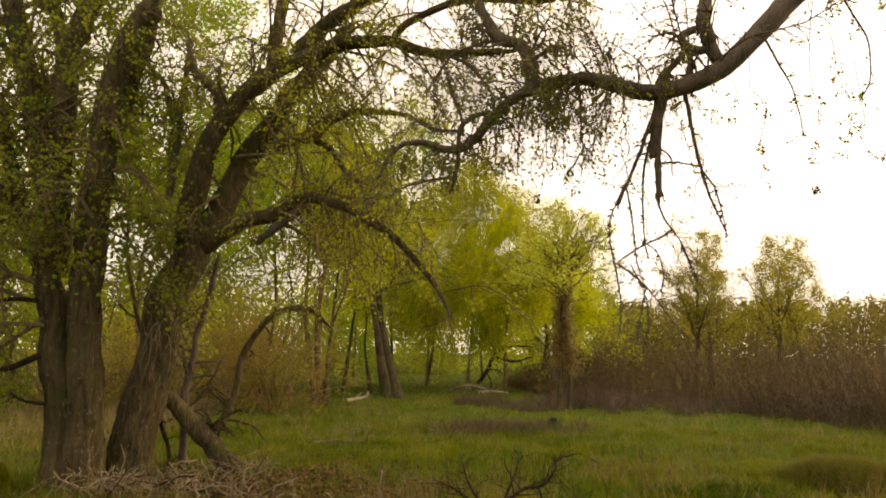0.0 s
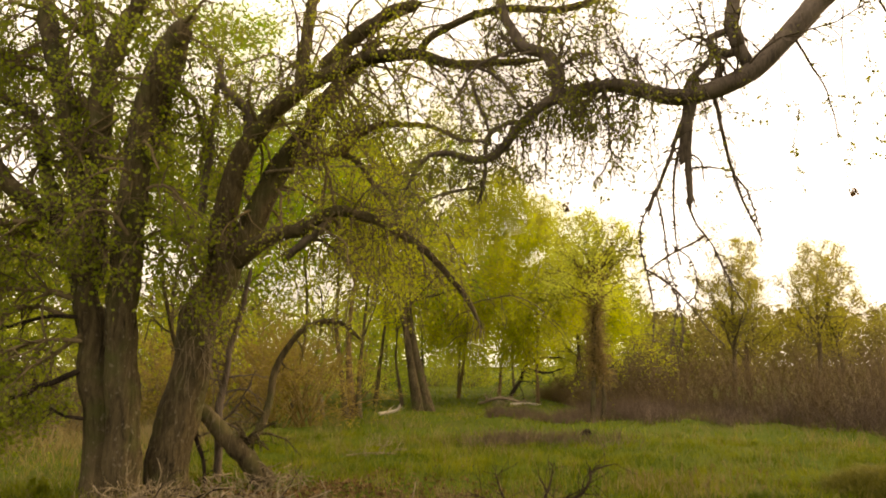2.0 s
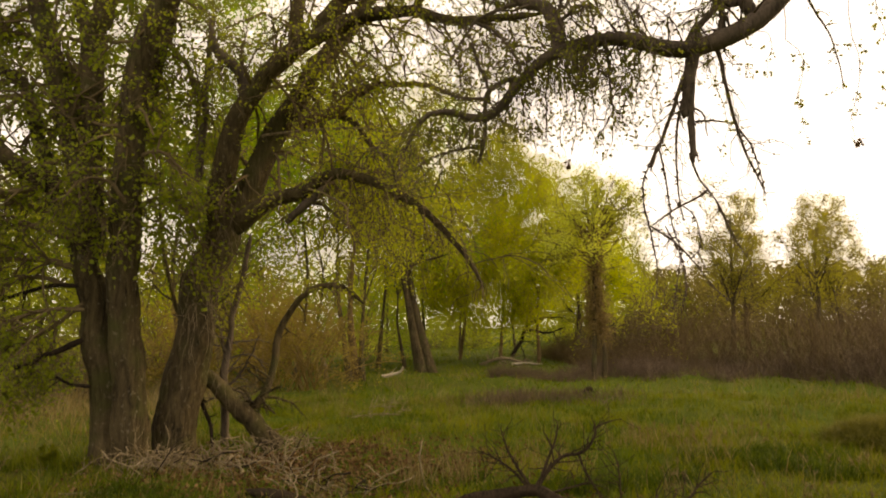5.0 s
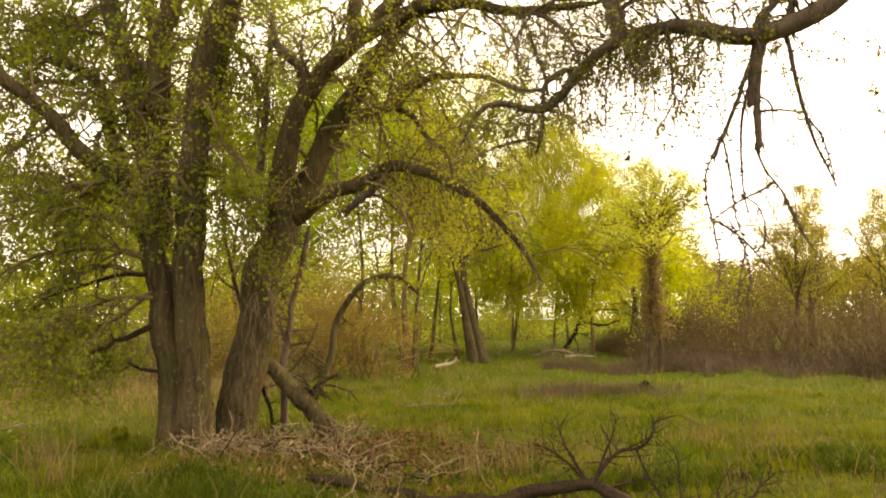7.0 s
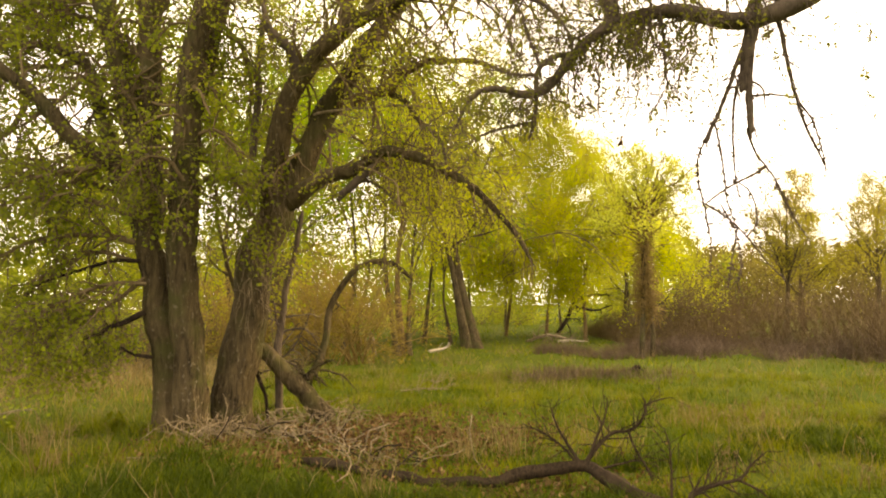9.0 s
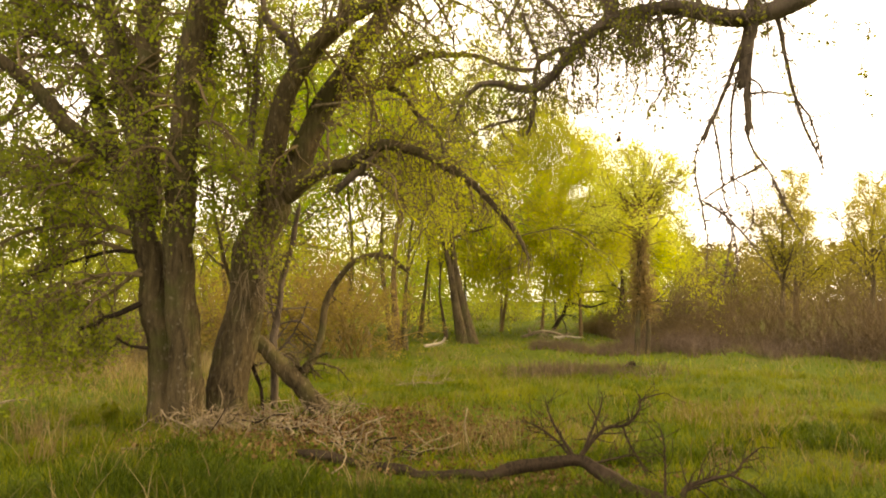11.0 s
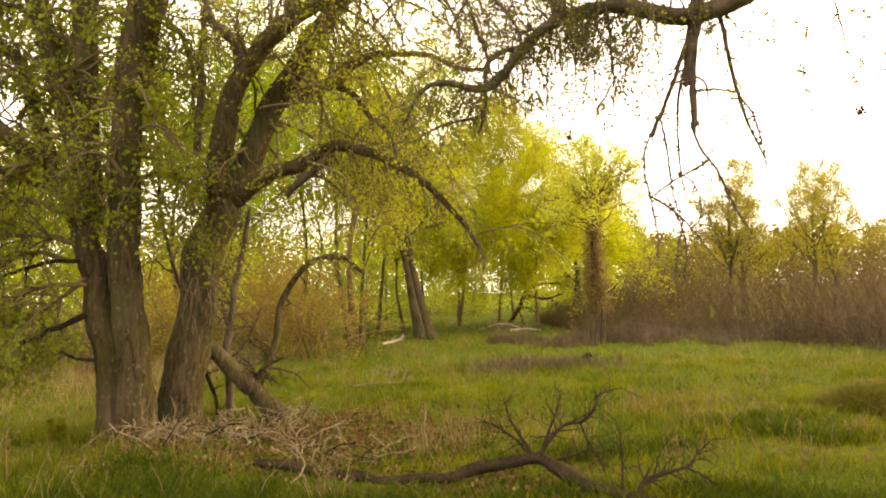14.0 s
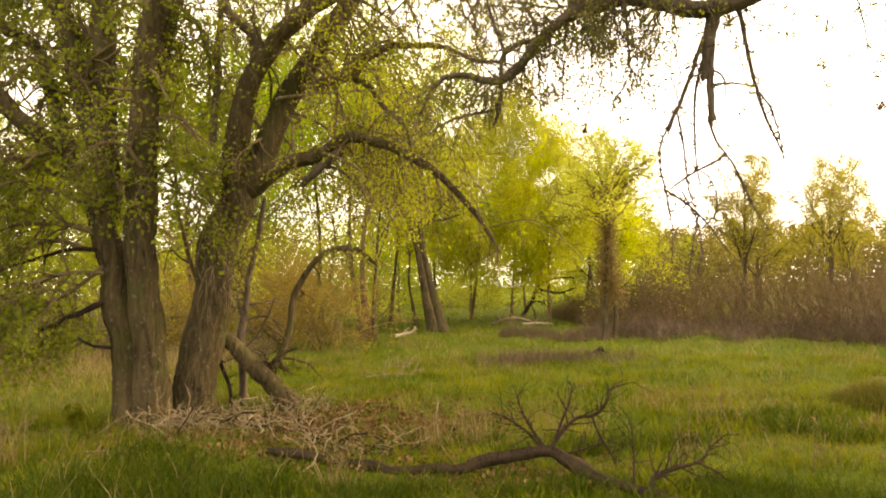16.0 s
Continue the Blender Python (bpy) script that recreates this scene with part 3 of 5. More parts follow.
def leaning_cottonwood():
    """The second stem beside it, leaning right, with a long arching bough."""
    rng = np.random.default_rng(22)
    ox, oy = -3.15, 8.8
    tree = thing("cottonwood_tree", (ox, oy, 0), "leaning old cottonwood with long arching boughs and drooping twigs", "tree")

    def local(points):
        return [(x - ox, y - oy, z) for x, y, z in points]

    wood(tree, [(local([(-3.16, 8.85, -0.09), (-3.12, 8.80, 0.46), (-3.03, 8.75, 1.18), (-2.89, 8.70, 1.91), (-2.69, 8.65, 2.57), (-2.58, 8.60, 3.00)]), 0.270, 0.205)],
         BARK, rng, "trunk", 36, 70, 0.085, 0.2)
    limbs = [(local([(-2.68, 8.60, 2.95), (-2.52, 8.49, 3.44), (-2.37, 8.39, 4.07), (-2.17, 8.28, 4.41), (-1.88, 8.17, 4.75), (-1.51, 8.06, 5.01), (-1.08, 7.96, 5.19), (-0.72, 7.85, 5.27), (-0.37, 7.74, 5.28), (-0.10, 7.64, 5.22), (0.17, 7.53, 5.07), (0.50, 7.42, 4.96), (0.75, 7.31, 4.91), (1.06, 7.21, 4.93), (1.36, 7.10, 4.92)]), 0.165, 0.028),
             (local([(-2.54, 8.70, 2.87), (-2.37, 8.75, 3.21), (-2.13, 8.80, 3.71), (-1.91, 8.85, 4.18), (-1.73, 8.90, 4.58), (-1.47, 8.95, 4.98), (-1.24, 9.00, 5.32), (-0.98, 9.05, 5.69), (-0.70, 9.10, 6.15)]), 0.184, 0.110),
             (local([(-2.42, 8.65, 2.82), (-2.25, 8.55, 2.99), (-1.97, 8.46, 3.14), (-1.59, 8.36, 3.24), (-1.29, 8.27, 3.35), (-1.00, 8.17, 3.39), (-0.64, 8.08, 3.29), (-0.37, 7.98, 3.13), (-0.03, 7.89, 2.87), (0.22, 7.79, 2.59), (0.47, 7.70, 2.28), (0.64, 7.60, 1.95)]), 0.117, 0.025),
             (local([(-1.79, 8.80, 4.18), (-1.43, 8.67, 4.27), (-1.11, 8.54, 4.33), (-0.91, 8.41, 4.47), (-0.68, 8.29, 4.56), (-0.29, 8.16, 4.56), (0.12, 8.03, 4.46), (0.39, 7.90, 4.29)]), 0.105, 0.020),
             (local([(-1.17, 8.70, 4.34), (-0.89, 8.54, 4.14), (-0.70, 8.38, 3.86), (-0.44, 8.22, 3.57), (-0.35, 8.06, 3.28), (-0.33, 7.90, 2.98)]), 0.045, 0.017),
             (local([(-0.11, 7.70, 5.28), (0.10, 7.62, 5.47), (0.37, 7.53, 5.58), (0.77, 7.45, 5.68), (1.23, 7.37, 5.68), (1.61, 7.28, 5.63), (1.98, 7.20, 5.68)]), 0.048, 0.045),
             (local([(-1.58, 8.10, 4.98), (-1.56, 8.18, 5.43), (-1.55, 8.25, 5.78), (-1.49, 8.32, 6.30), (-1.45, 8.40, 6.84)]), 0.092, 0.068),
             (local([(-1.29, 8.05, 5.19), (-1.02, 7.99, 5.46), (-0.81, 7.93, 5.62), (-0.46, 7.86, 5.86), (-0.07, 7.80, 5.98)]), 0.120, 0.077),
             (local([(-2.25, 8.40, 4.23), (-2.27, 8.35, 4.70), (-2.43, 8.30, 4.89), (-2.59, 8.25, 5.08), (-2.64, 8.20, 5.34)]), 0.101, 0.032),
             (local([(-2.88, 8.60, 3.45), (-2.83, 8.60, 4.13), (-2.82, 8.60, 4.66), (-2.77, 8.60, 5.20), (-2.71, 8.60, 5.66)]), 0.055, 0.038),
             (local([(-1.21, 8.30, 3.28), (-1.45, 8.37, 3.12), (-1.64, 8.43, 2.97), (-1.76, 8.50, 2.88)]), 0.070, 0.036),
             (local([(-1.45, 8.40, 3.11), (-1.28, 8.47, 3.08), (-1.11, 8.53, 2.95), (-0.94, 8.60, 2.82)]), 0.025, 0.011)]
    boughs = wood(tree, limbs[:3], BARK, rng, "limb", 12, 34, 0.05) + wood(tree, limbs[3:4], BARK_WARM, rng, "limb", 12, 34, 0.06) + wood(tree, limbs[4:8], BARK, rng, "limb", 12, 34, 0.05)
    boughs += wood(tree, limbs[8:], BARK_DARK, rng, "limb", 10, 24, 0.08)
    p0, r0 = limb_arrays(limbs)
    p1, r1, who = sprout(rng, p0, r0, 125, 0.15, (0.5, 1.8), (25, 75), 9, 0.06, 0.15, 0.22, 0.3, 0.1, tell=True)
    bare = (who == 2) & (rng.random(len(who)) < 0.8)             # the arching bough is nearly bare
    p1, r1, who = p1[~bare], r1[~bare], who[~bare]
    rest = np.array([i for i in range(len(limbs)) if i != 2])
    low, lr = hanging_twigs(rng, p0[rest, 4:], r0[rest, 4:], 180, (0.5, 1.6), 0.0, 0.22, 8)
    fringe, fr = hanging_twigs(rng, p0[2:3], r0[2:3], 55, (0.25, 0.8), 0.3, 0.25, 8, 0.22)
    p2, r2 = sprout(rng, np.concatenate([p1[:, 1:], low]), np.concatenate([r1[:, 1:], lr]), 1150, 0.2, (0.3, 1.0), (25, 80), 6, 0.12, 0.2, 0.5, 0.35)
    p3, r3 = sprout(rng, p2, r2, 1900, 0.1, (0.12, 0.45), (25, 80), 4, 0.12, 0.2, 0.6, 0.5)
    branches(boughs, who, p1, np.maximum(r1, 0.007), TWIG)
    v, q = joined([tubes(low, np.maximum(lr, 0.005), 4), tubes(fringe, np.maximum(fr, 0.004), 4), tubes(p2, np.maximum(r2, 0.0035), 4), tubes(p3, np.maximum(r3, 0.0022), 3)])
    part("twig_spray", mesh_of("twig_spray", v, q, TWIG), tree, kind="stuff")
    p3 = p3[(p3[:, :, 2].min(axis=1) > 1.9) & ((p3[:, 0, 0] > 0.75) | (p3[:, 0, 2] > 3.4))]
    v, q = joined([leaves(rng, p3, 19000, 0.036, 0.04), leaves(rng, low, 3000, 0.036, 0.04)])
    part("crown", mesh_of("crown", v, q, LEAF, False), tree, kind="stuff")
    # pale dead vines and twigs that hang round the trunk
    stem, sr = limb_arrays([(local([(-2.95, 8.6, 1.2), (-2.75, 8.5, 2.4), (-2.5, 8.4, 3.6)]), 0.2, 0.2)])
    dead, dr = sprout(rng, stem, sr, 120, 0.15, (0.4, 1.6), (30, 130), 14, 0.34, 0.26, 0.021, 0.4)
    v, q = joined([tubes(dead, dr * 0.75, 4), tubes(spline(local([(-2.08, 8.60, 4.02), (-1.96, 8.54, 4.03), (-1.39, 8.48, 4.06), (-0.88, 8.42, 4.06), (-0.52, 8.36, 4.00), (-0.22, 8.30, 3.93)]), 16)[None], np.linspace(0.02, 0.01, 16)[None], 6)])
    part("dead_twig_spray", mesh_of("dead_twig_spray", v, q, DEAD), tree, "pale dead twigs hanging down the trunk", "stuff")


leaning_cottonwood()


def saplings_behind():
    """Thin stems that rise behind the two big trunks."""
    for seed, at, lean, tall, r in ((32, (-3.2, 9.3), (-0.6, 0.3), 4.5, 0.06),):
        wild_tree("sapling", (*at, 0), "slim young cottonwood stem behind the old trunks", tall, lean, r, LEAF, 0.05, 2600, seed,
                  BARK, 0.35, 6, 0.3, 0.08, (30, 70), 260)


saplings_behind()


def simple_limb(name, points, r0, r1, material, label, category, seed, twigs=0, twig_len=(0.3, 0.8), droop=0.1, rough=0.08, at=None):
    """A lone piece of wood with its side twigs."""
    rng = np.random.default_rng(seed)
    at = at or (points[0][0], points[0][1], 0)
    ob = thing(name, at, label, category)
    pts = [(x - at[0], y - at[1], z - at[2]) for x, y, z in points]
    wood(ob, [(pts, r0, r1)], material, rng, "stem", 10, 26, rough)
    if twigs:
        p0, rr = limb_arrays([(pts, r0, r1)])
        p1, r1_ = sprout(rng, p0, rr, twigs, 0.1, twig_len, (35, 90), 8, droop, 0.22, 0.35, 0.3)
        p2, r2 = sprout(rng, p1, r1_, twigs * 4, 0.15, (twig_len[0] * 0.3, twig_len[1] * 0.4), (25, 70), 5, droop, 0.2, 0.6, 0.4)
        v, q = joined([tubes(p1, np.maximum(r1_, 0.004), 5), tubes(p2, np.maximum(r2, 0.0025), 3)])
        part("twig_spray", mesh_of("twig_spray", v, q, material), ob, kind="stuff")
    return ob


simple_limb("leaning_log", [(-2.06, 9.42, -0.02), (-2.30, 9.30, 0.30), (-2.51, 9.20, 0.56), (-2.71, 9.10, 0.81), (-2.93, 9.00, 1.06)], 0.14, 0.10, BARK,
            "thick broken log leaning against the cottonwood trunk", "log", 41)
simple_limb("bent_bough", [(-2.69, 9.30, 0.73), (-2.42, 9.38, 0.55), (-2.26, 9.46, 0.65), (-2.17, 9.53, 0.91), (-2.14, 9.61, 1.22), (-2.04, 9.69, 1.62), (-1.81, 9.77, 1.98), (-1.53, 9.84, 2.16), (-1.21, 9.92, 2.14), (-0.93, 10.00, 1.90)],
            0.07, 0.035, BARK, "bowed thin bough curving up from the leaning log", "branch", 42, 26, (0.2, 0.8), 0.12)
simple_limb("dead_tree", [(-2.80, 9.60, 0.0), (-2.80, 9.60, 0.75), (-2.81, 9.68, 1.22), (-2.74, 9.75, 1.87), (-2.63, 9.82, 2.45), (-2.55, 9.90, 2.96)], 0.06, 0.035, BARK_DARK,
            "slim bare stem standing behind the leaning log", "dead tree", 43, 24, (0.3, 0.9), 0.05)
simple_limb("dead_tree", [(-3.04, 9.20, 0.82), (-2.96, 9.20, 0.56), (-2.87, 9.20, 0.33), (-2.83, 9.20, 0.0)], 0.036, 0.02, DEAD_DARK,
            "short dark broken prop under the leaning log", "branch", 44, 4, (0.1, 0.25), 0.05)


# ------------------------------------------------------------------ the tree on the right whose bough hangs across the sky
def overhanging_tree():
    rng = np.random.default_rng(23)
    ox, oy = 8.4, 1.8
    tree = thing("overhanging_tree", (ox, oy, 0), "dark cottonwood whose heavy knotted bough droops across the sky", "tree")

    def local(points):
        return [(x - ox, y - oy, z) for x, y, z in points]

    wood(tree, [(local([(8.4, 1.8, -0.15), (8.3, 1.9, 1.5), (8.1, 2.2, 3.2), (7.6, 2.9, 5.0), (6.9, 3.9, 6.3)]), 0.38, 0.2)], BARK, rng, "trunk", 20, 34, 0.05, 0.3)
    limbs = [(local([(7.2, 3.5, 5.9), (6.3, 4.6, 6.5), (5.2, 5.6, 6.2), (4.12, 6.30, 5.33), (3.93, 6.32, 5.12), (3.63, 6.33, 4.82), (3.32, 6.35, 4.55), (3.03, 6.36, 4.37), (2.75, 6.38, 4.25), (2.47, 6.39, 4.23), (2.19, 6.41, 4.29), (1.91, 6.43, 4.33), (1.63, 6.44, 4.31), (1.40, 6.46, 4.25), (1.18, 6.47, 4.14), (1.00, 6.49, 3.96), (0.83, 6.51, 3.73), (0.66, 6.52, 3.59), (0.49, 6.54, 3.57), (0.27, 6.55, 3.64), (0.04, 6.57, 3.63), (-0.10, 6.58, 3.46), (-0.21, 6.60, 3.23)]), 0.155, 0.020),
             (local([(1.34, 6.50, 4.27), (1.35, 6.57, 4.54), (1.25, 6.64, 4.73), (1.05, 6.71, 4.86), (0.95, 6.79, 5.05), (0.85, 6.86, 5.35), (0.79, 6.93, 5.66), (0.67, 7.00, 6.05)]), 0.080, 0.045),
             (local([(3.24, 6.35, 4.49), (3.16, 6.36, 4.71), (3.12, 6.37, 4.92), (3.14, 6.38, 5.18), (3.20, 6.39, 5.50), (3.19, 6.40, 5.89)]), 0.074, 0.071),
             (local([(3.16, 6.40, 4.68), (3.04, 6.40, 4.66), (2.91, 6.40, 4.70), (2.88, 6.40, 4.81), (3.00, 6.40, 4.89), (3.12, 6.40, 4.94)]), 0.049, 0.035),
             (local([(2.70, 6.40, 4.33), (2.64, 6.40, 4.09), (2.58, 6.40, 3.85), (2.54, 6.40, 3.67), (2.51, 6.40, 3.49)]), 0.125, 0.042),
             (local([(2.62, 6.40, 3.94), (2.59, 6.40, 3.70), (2.58, 6.39, 3.50), (2.58, 6.38, 3.27), (2.57, 6.38, 3.08)]), 0.053, 0.044),
             (local([(2.54, 6.38, 3.15), (2.57, 6.38, 3.03), (2.63, 6.39, 2.88), (2.70, 6.39, 2.79), (2.78, 6.39, 2.66), (2.86, 6.40, 2.49), (2.93, 6.40, 2.33)]), 0.019, 0.008),
             (local([(2.70, 6.38, 2.79), (2.57, 6.38, 2.70), (2.43, 6.39, 2.64), (2.29, 6.40, 2.55), (2.12, 6.40, 2.44)]), 0.019, 0.008),
             (local([(2.60, 6.40, 4.03), (2.50, 6.40, 3.82), (2.39, 6.40, 3.53), (2.27, 6.40, 3.25), (2.16, 6.40, 2.99)]), 0.042, 0.016),
             (local([(2.25, 6.40, 3.25), (2.16, 6.40, 3.05), (2.09, 6.40, 2.89), (2.08, 6.40, 2.67), (2.12, 6.40, 2.45)]), 0.016, 0.008),
             (local([(2.25, 6.40, 3.25), (2.29, 6.40, 3.00), (2.32, 6.40, 2.72), (2.34, 6.40, 2.45), (2.41, 6.40, 2.23)]), 0.016, 0.008),
             (local([(2.51, 6.40, 3.68), (2.44, 6.40, 3.39), (2.42, 6.40, 3.10), (2.42, 6.40, 2.77), (2.45, 6.40, 2.49)]), 0.022, 0.008),
             (local([(2.88, 6.40, 4.24), (2.92, 6.40, 4.03), (2.96, 6.40, 3.71), (3.03, 6.40, 3.40), (3.09, 6.40, 3.16), (3.17, 6.40, 2.97), (3.26, 6.40, 2.74)]), 0.034, 0.011),
             (local([(3.04, 6.40, 3.39), (3.15, 6.40, 3.22), (3.21, 6.40, 3.00), (3.25, 6.40, 2.77)]), 0.017, 0.008),
             (local([(2.59, 6.40, 3.46), (2.79, 6.40, 3.47), (3.04, 6.40, 3.43)]), 0.014, 0.011),
             (local([(2.91, 6.40, 4.70), (2.88, 6.40, 4.60), (2.77, 6.40, 4.48), (2.66, 6.40, 4.39), (2.60, 6.40, 4.25)]), 0.050, 0.034),
             (local([(2.95, 6.40, 4.69), (2.96, 6.40, 4.51), (2.92, 6.40, 4.36), (2.85, 6.40, 4.24)]), 0.046, 0.034),
             (local([(0.94, 6.55, 3.98), (0.76, 6.56, 3.93), (0.62, 6.57, 3.81), (0.61, 6.58, 3.55), (0.58, 6.59, 3.31), (0.52, 6.60, 3.13)]), 0.043, 0.023),
             (local([(0.56, 6.60, 3.31), (0.27, 6.57, 3.25), (0.02, 6.53, 3.15), (-0.12, 6.50, 3.03)]), 0.025, 0.011),
             (local([(0.63, 6.60, 3.79), (0.47, 6.60, 3.79), (0.30, 6.60, 3.82), (0.21, 6.60, 3.86)]), 0.029, 0.014),
             (local([(1.07, 6.75, 4.87), (0.82, 6.74, 4.80), (0.57, 6.72, 4.67), (0.44, 6.71, 4.49), (0.28, 6.70, 4.24)]), 0.036, 0.015),
             (local([(0.50, 6.70, 4.41), (0.57, 6.67, 4.15), (0.64, 6.63, 3.95), (0.66, 6.60, 3.73)]), 0.029, 0.023),
             (local([(0.55, 6.80, 4.67), (0.71, 6.74, 4.57), (0.86, 6.67, 4.38), (0.96, 6.61, 4.16), (0.97, 6.55, 3.98)]), 0.030, 0.017),
             (local([(1.35, 6.70, 4.73), (1.47, 6.73, 4.79), (1.55, 6.77, 4.99), (1.44, 6.80, 5.20)]), 0.027, 0.012),
             (local([(1.81, 6.45, 4.28), (1.83, 6.47, 4.05), (1.84, 6.48, 3.76), (1.87, 6.50, 3.56)]), 0.028, 0.011),
             (local([(4.27, 6.15, 5.58), (4.40, 6.14, 5.30), (4.53, 6.13, 5.01), (4.66, 6.12, 4.73), (4.68, 6.12, 4.50), (4.64, 6.11, 4.26), (4.52, 6.10, 4.07)]), 0.019, 0.009),
             (local([(3.69, 6.30, 4.82), (3.82, 6.28, 4.51), (3.92, 6.25, 4.26), (3.97, 6.22, 3.96), (3.98, 6.20, 3.67)]), 0.019, 0.006),
             (local([(6.93, 5.4, 7.03), (6.52, 5.70, 6.30), (6.64, 5.74, 5.50), (6.74, 5.79, 5.12), (6.70, 5.83, 4.78), (6.47, 5.87, 4.58), (6.27, 5.91, 4.55), (6.03, 5.96, 4.64), (5.88, 6.00, 4.82)]), 0.023, 0.007),
             (local([(6.95, 5.5, 7.05), (6.90, 5.70, 6.53), (7.05, 5.78, 5.59), (7.07, 5.85, 5.20), (7.04, 5.92, 4.94), (6.89, 6.00, 4.77)]), 0.014, 0.007),
             (local([(6.96, 5.6, 7.06), (6.93, 5.70, 6.32), (7.07, 5.78, 5.59), (7.31, 5.85, 5.30), (7.63, 5.92, 4.91), (7.87, 6.00, 4.64)]), 0.027, 0.018),
             (local([(2.07, 6.40, 2.67), (2.13, 6.40, 2.39), (2.17, 6.40, 2.05), (2.15, 6.40, 1.77)]), 0.014, 0.006),
             (local([(2.27, 6.40, 2.45), (2.40, 6.40, 2.17), (2.44, 6.40, 1.89), (2.39, 6.40, 1.69)]), 0.014, 0.006),
             (local([(2.13, 6.40, 2.45), (2.33, 6.40, 2.31), (2.51, 6.40, 2.12), (2.69, 6.40, 1.87), (2.83, 6.40, 1.73)]), 0.017, 0.006),
             (local([(2.38, 6.40, 2.69), (2.56, 6.40, 2.53), (2.59, 6.40, 2.24), (2.45, 6.40, 2.10)]), 0.011, 0.006),
             (local([(2.79, 6.40, 2.65), (2.86, 6.40, 2.48), (2.95, 6.40, 2.28), (3.07, 6.40, 2.08)]), 0.018, 0.006),
             (local([(2.42, 6.40, 2.23), (2.36, 6.40, 1.95), (2.31, 6.40, 1.66)]), 0.011, 0.006),
             (local([(6.6, 4.2, 6.4), (6.9, 5.0, 7.0), (7.0, 6.0, 7.1), (6.9, 7.2, 6.9)]), 0.10, 0.04),
             (local([(4.6, 5.9, 5.75), (4.9, 6.1, 6.4), (4.6, 6.6, 7.0), (4.0, 7.2, 7.2)]), 0.08, 0.03)]
    limbs = limbs[:4] + [(p, a * 0.72, b * 0.72) for p, a, b in limbs[4:]]
    boughs = wood(tree, limbs, BARK_DARK, rng, "limb", 12, 44, 0.09)
    p0, r0 = limb_arrays(limbs, 30)
    # knotty spurs and side shoots
    leafed = np.array((1, 3, 15, 17, 18, 19, 20, 21, 22, 23, 24))
    fine, fine_r = p0[leafed], r0[leafed]
    p1, r1, who = sprout(rng, fine, fine_r, 80, 0.12, (0.25, 0.75), (35, 80), 8, 0.14, 0.26, 0.4, 0.3, tell=True)
    pm, rm = sprout(rng, p0[:1, 12:], r0[:1, 12:], 40, 0.0, (0.3, 1.0), (40, 90), 8, 0.16, 0.2, 0.14, 0.3)
    up, ur = sprout(rng, p0[:1, 8:24], r0[:1, 8:24], 40, 0.0, (0.6, 1.9), (40, 80), 8, -0.04, 0.2, 0.16, 0.3, 0.7)
    pm, rm = np.concatenate([pm, up]), np.concatenate([rm, ur])
    p1, r1, who = np.concatenate([p1, pm]), np.concatenate([r1, rm]), np.concatenate([leafed[who], np.zeros(len(pm), int)])
    # a thin leafy fringe below the middle of the bough
    mid = np.where((p0[0, :, 0] + ox > 1.2) & (p0[0, :, 0] + ox < 2.6))[0]
    fringe, fringe_r = hanging_twigs(rng, p0[:1, mid[0]:mid[-1] + 1], r0[:1, mid[0]:mid[-1] + 1], 44, (0.35, 1.4), 0.0, 0.32, 10, 0.34)
    lace, lace_r = sprout(rng, fringe, fringe_r, 420, 0.3, (0.1, 0.36), (30, 80), 5, 0.1, 0.25, 0.6, 0.4)
    v, q = joined([tubes(fringe, np.clip(fringe_r, 0.003, 0.005), 4), tubes(lace, np.full(lace.shape[:2], 0.0018), 3)])
    part("fringe_spray", mesh_of("fringe_spray", v, q, TWIG_DARK), tree, kind="stuff")
    v, q = joined([leaves(rng, lace, 1900, 0.034, 0.04), leaves(rng, fringe, 260, 0.034, 0.02, 0.3)])
    part("fringe_leaves", mesh_of("fringe_leaves", v, q, LEAF_DULL, False), tree, kind="stuff")
    drop, dr = hanging_twigs(rng, p0[:2, 13:], r0[:2, 13:], 70, (0.2, 0.75), 0.0, 0.3, 9, 0.3)
    p2, r2 = sprout(rng, np.concatenate([p1, drop[:, :8]]), np.concatenate([r1, dr[:, :8]]), 1900, 0.25, (0.1, 0.36), (30, 85), 6, 0.16, 0.26, 0.6, 0.4)
    branches(boughs, who, p1, np.maximum(r1 * 0.7, 0.005), TWIG_DARK)
    v, q = joined([tubes(drop, np.maximum(dr * 0.8, 0.004), 5), tubes(p2, np.maximum(r2, 0.0025), 4)])
    part("twig_spray", mesh_of("twig_spray", v, q, TWIG_DARK), tree, kind="stuff")
    # buds: swollen knots along the hanging shoots
    strands = [5, 6, 7, 8, 9, 10, 11, 12, 13, 14, 30, 31, 32, 33, 34, 35]
    spurs, sr = sprout(rng, p0[strands], r0[strands], 620, 0.03, (0.015, 0.06), (35, 90), 4, 0.0, 0.2, 0.0, 1.0)
    v, q = tubes(spurs, np.full(spurs.shape[:2], 0.0075) * rng.uniform(0.5, 1.3, (len(spurs), 1)) * np.array((1.0, 1.1, 0.9, 0.3)), 5)
    part("bud_growth", mesh_of("bud_growth", v, q, TWIG_DARK), tree, "knobbly bud spurs along the hanging shoots", "stuff")
    hair, hr = sprout(rng, p0[strands], r0[strands], 150, 0.15, (0.12, 0.5), (25, 75), 7, 0.1, 0.28, 0.4, 0.4)
    v, q = tubes(hair, np.maximum(hr, 0.003), 4)
    part("side_twig_spray", mesh_of("side_twig_spray", v, q, TWIG_DARK), tree, kind="stuff")
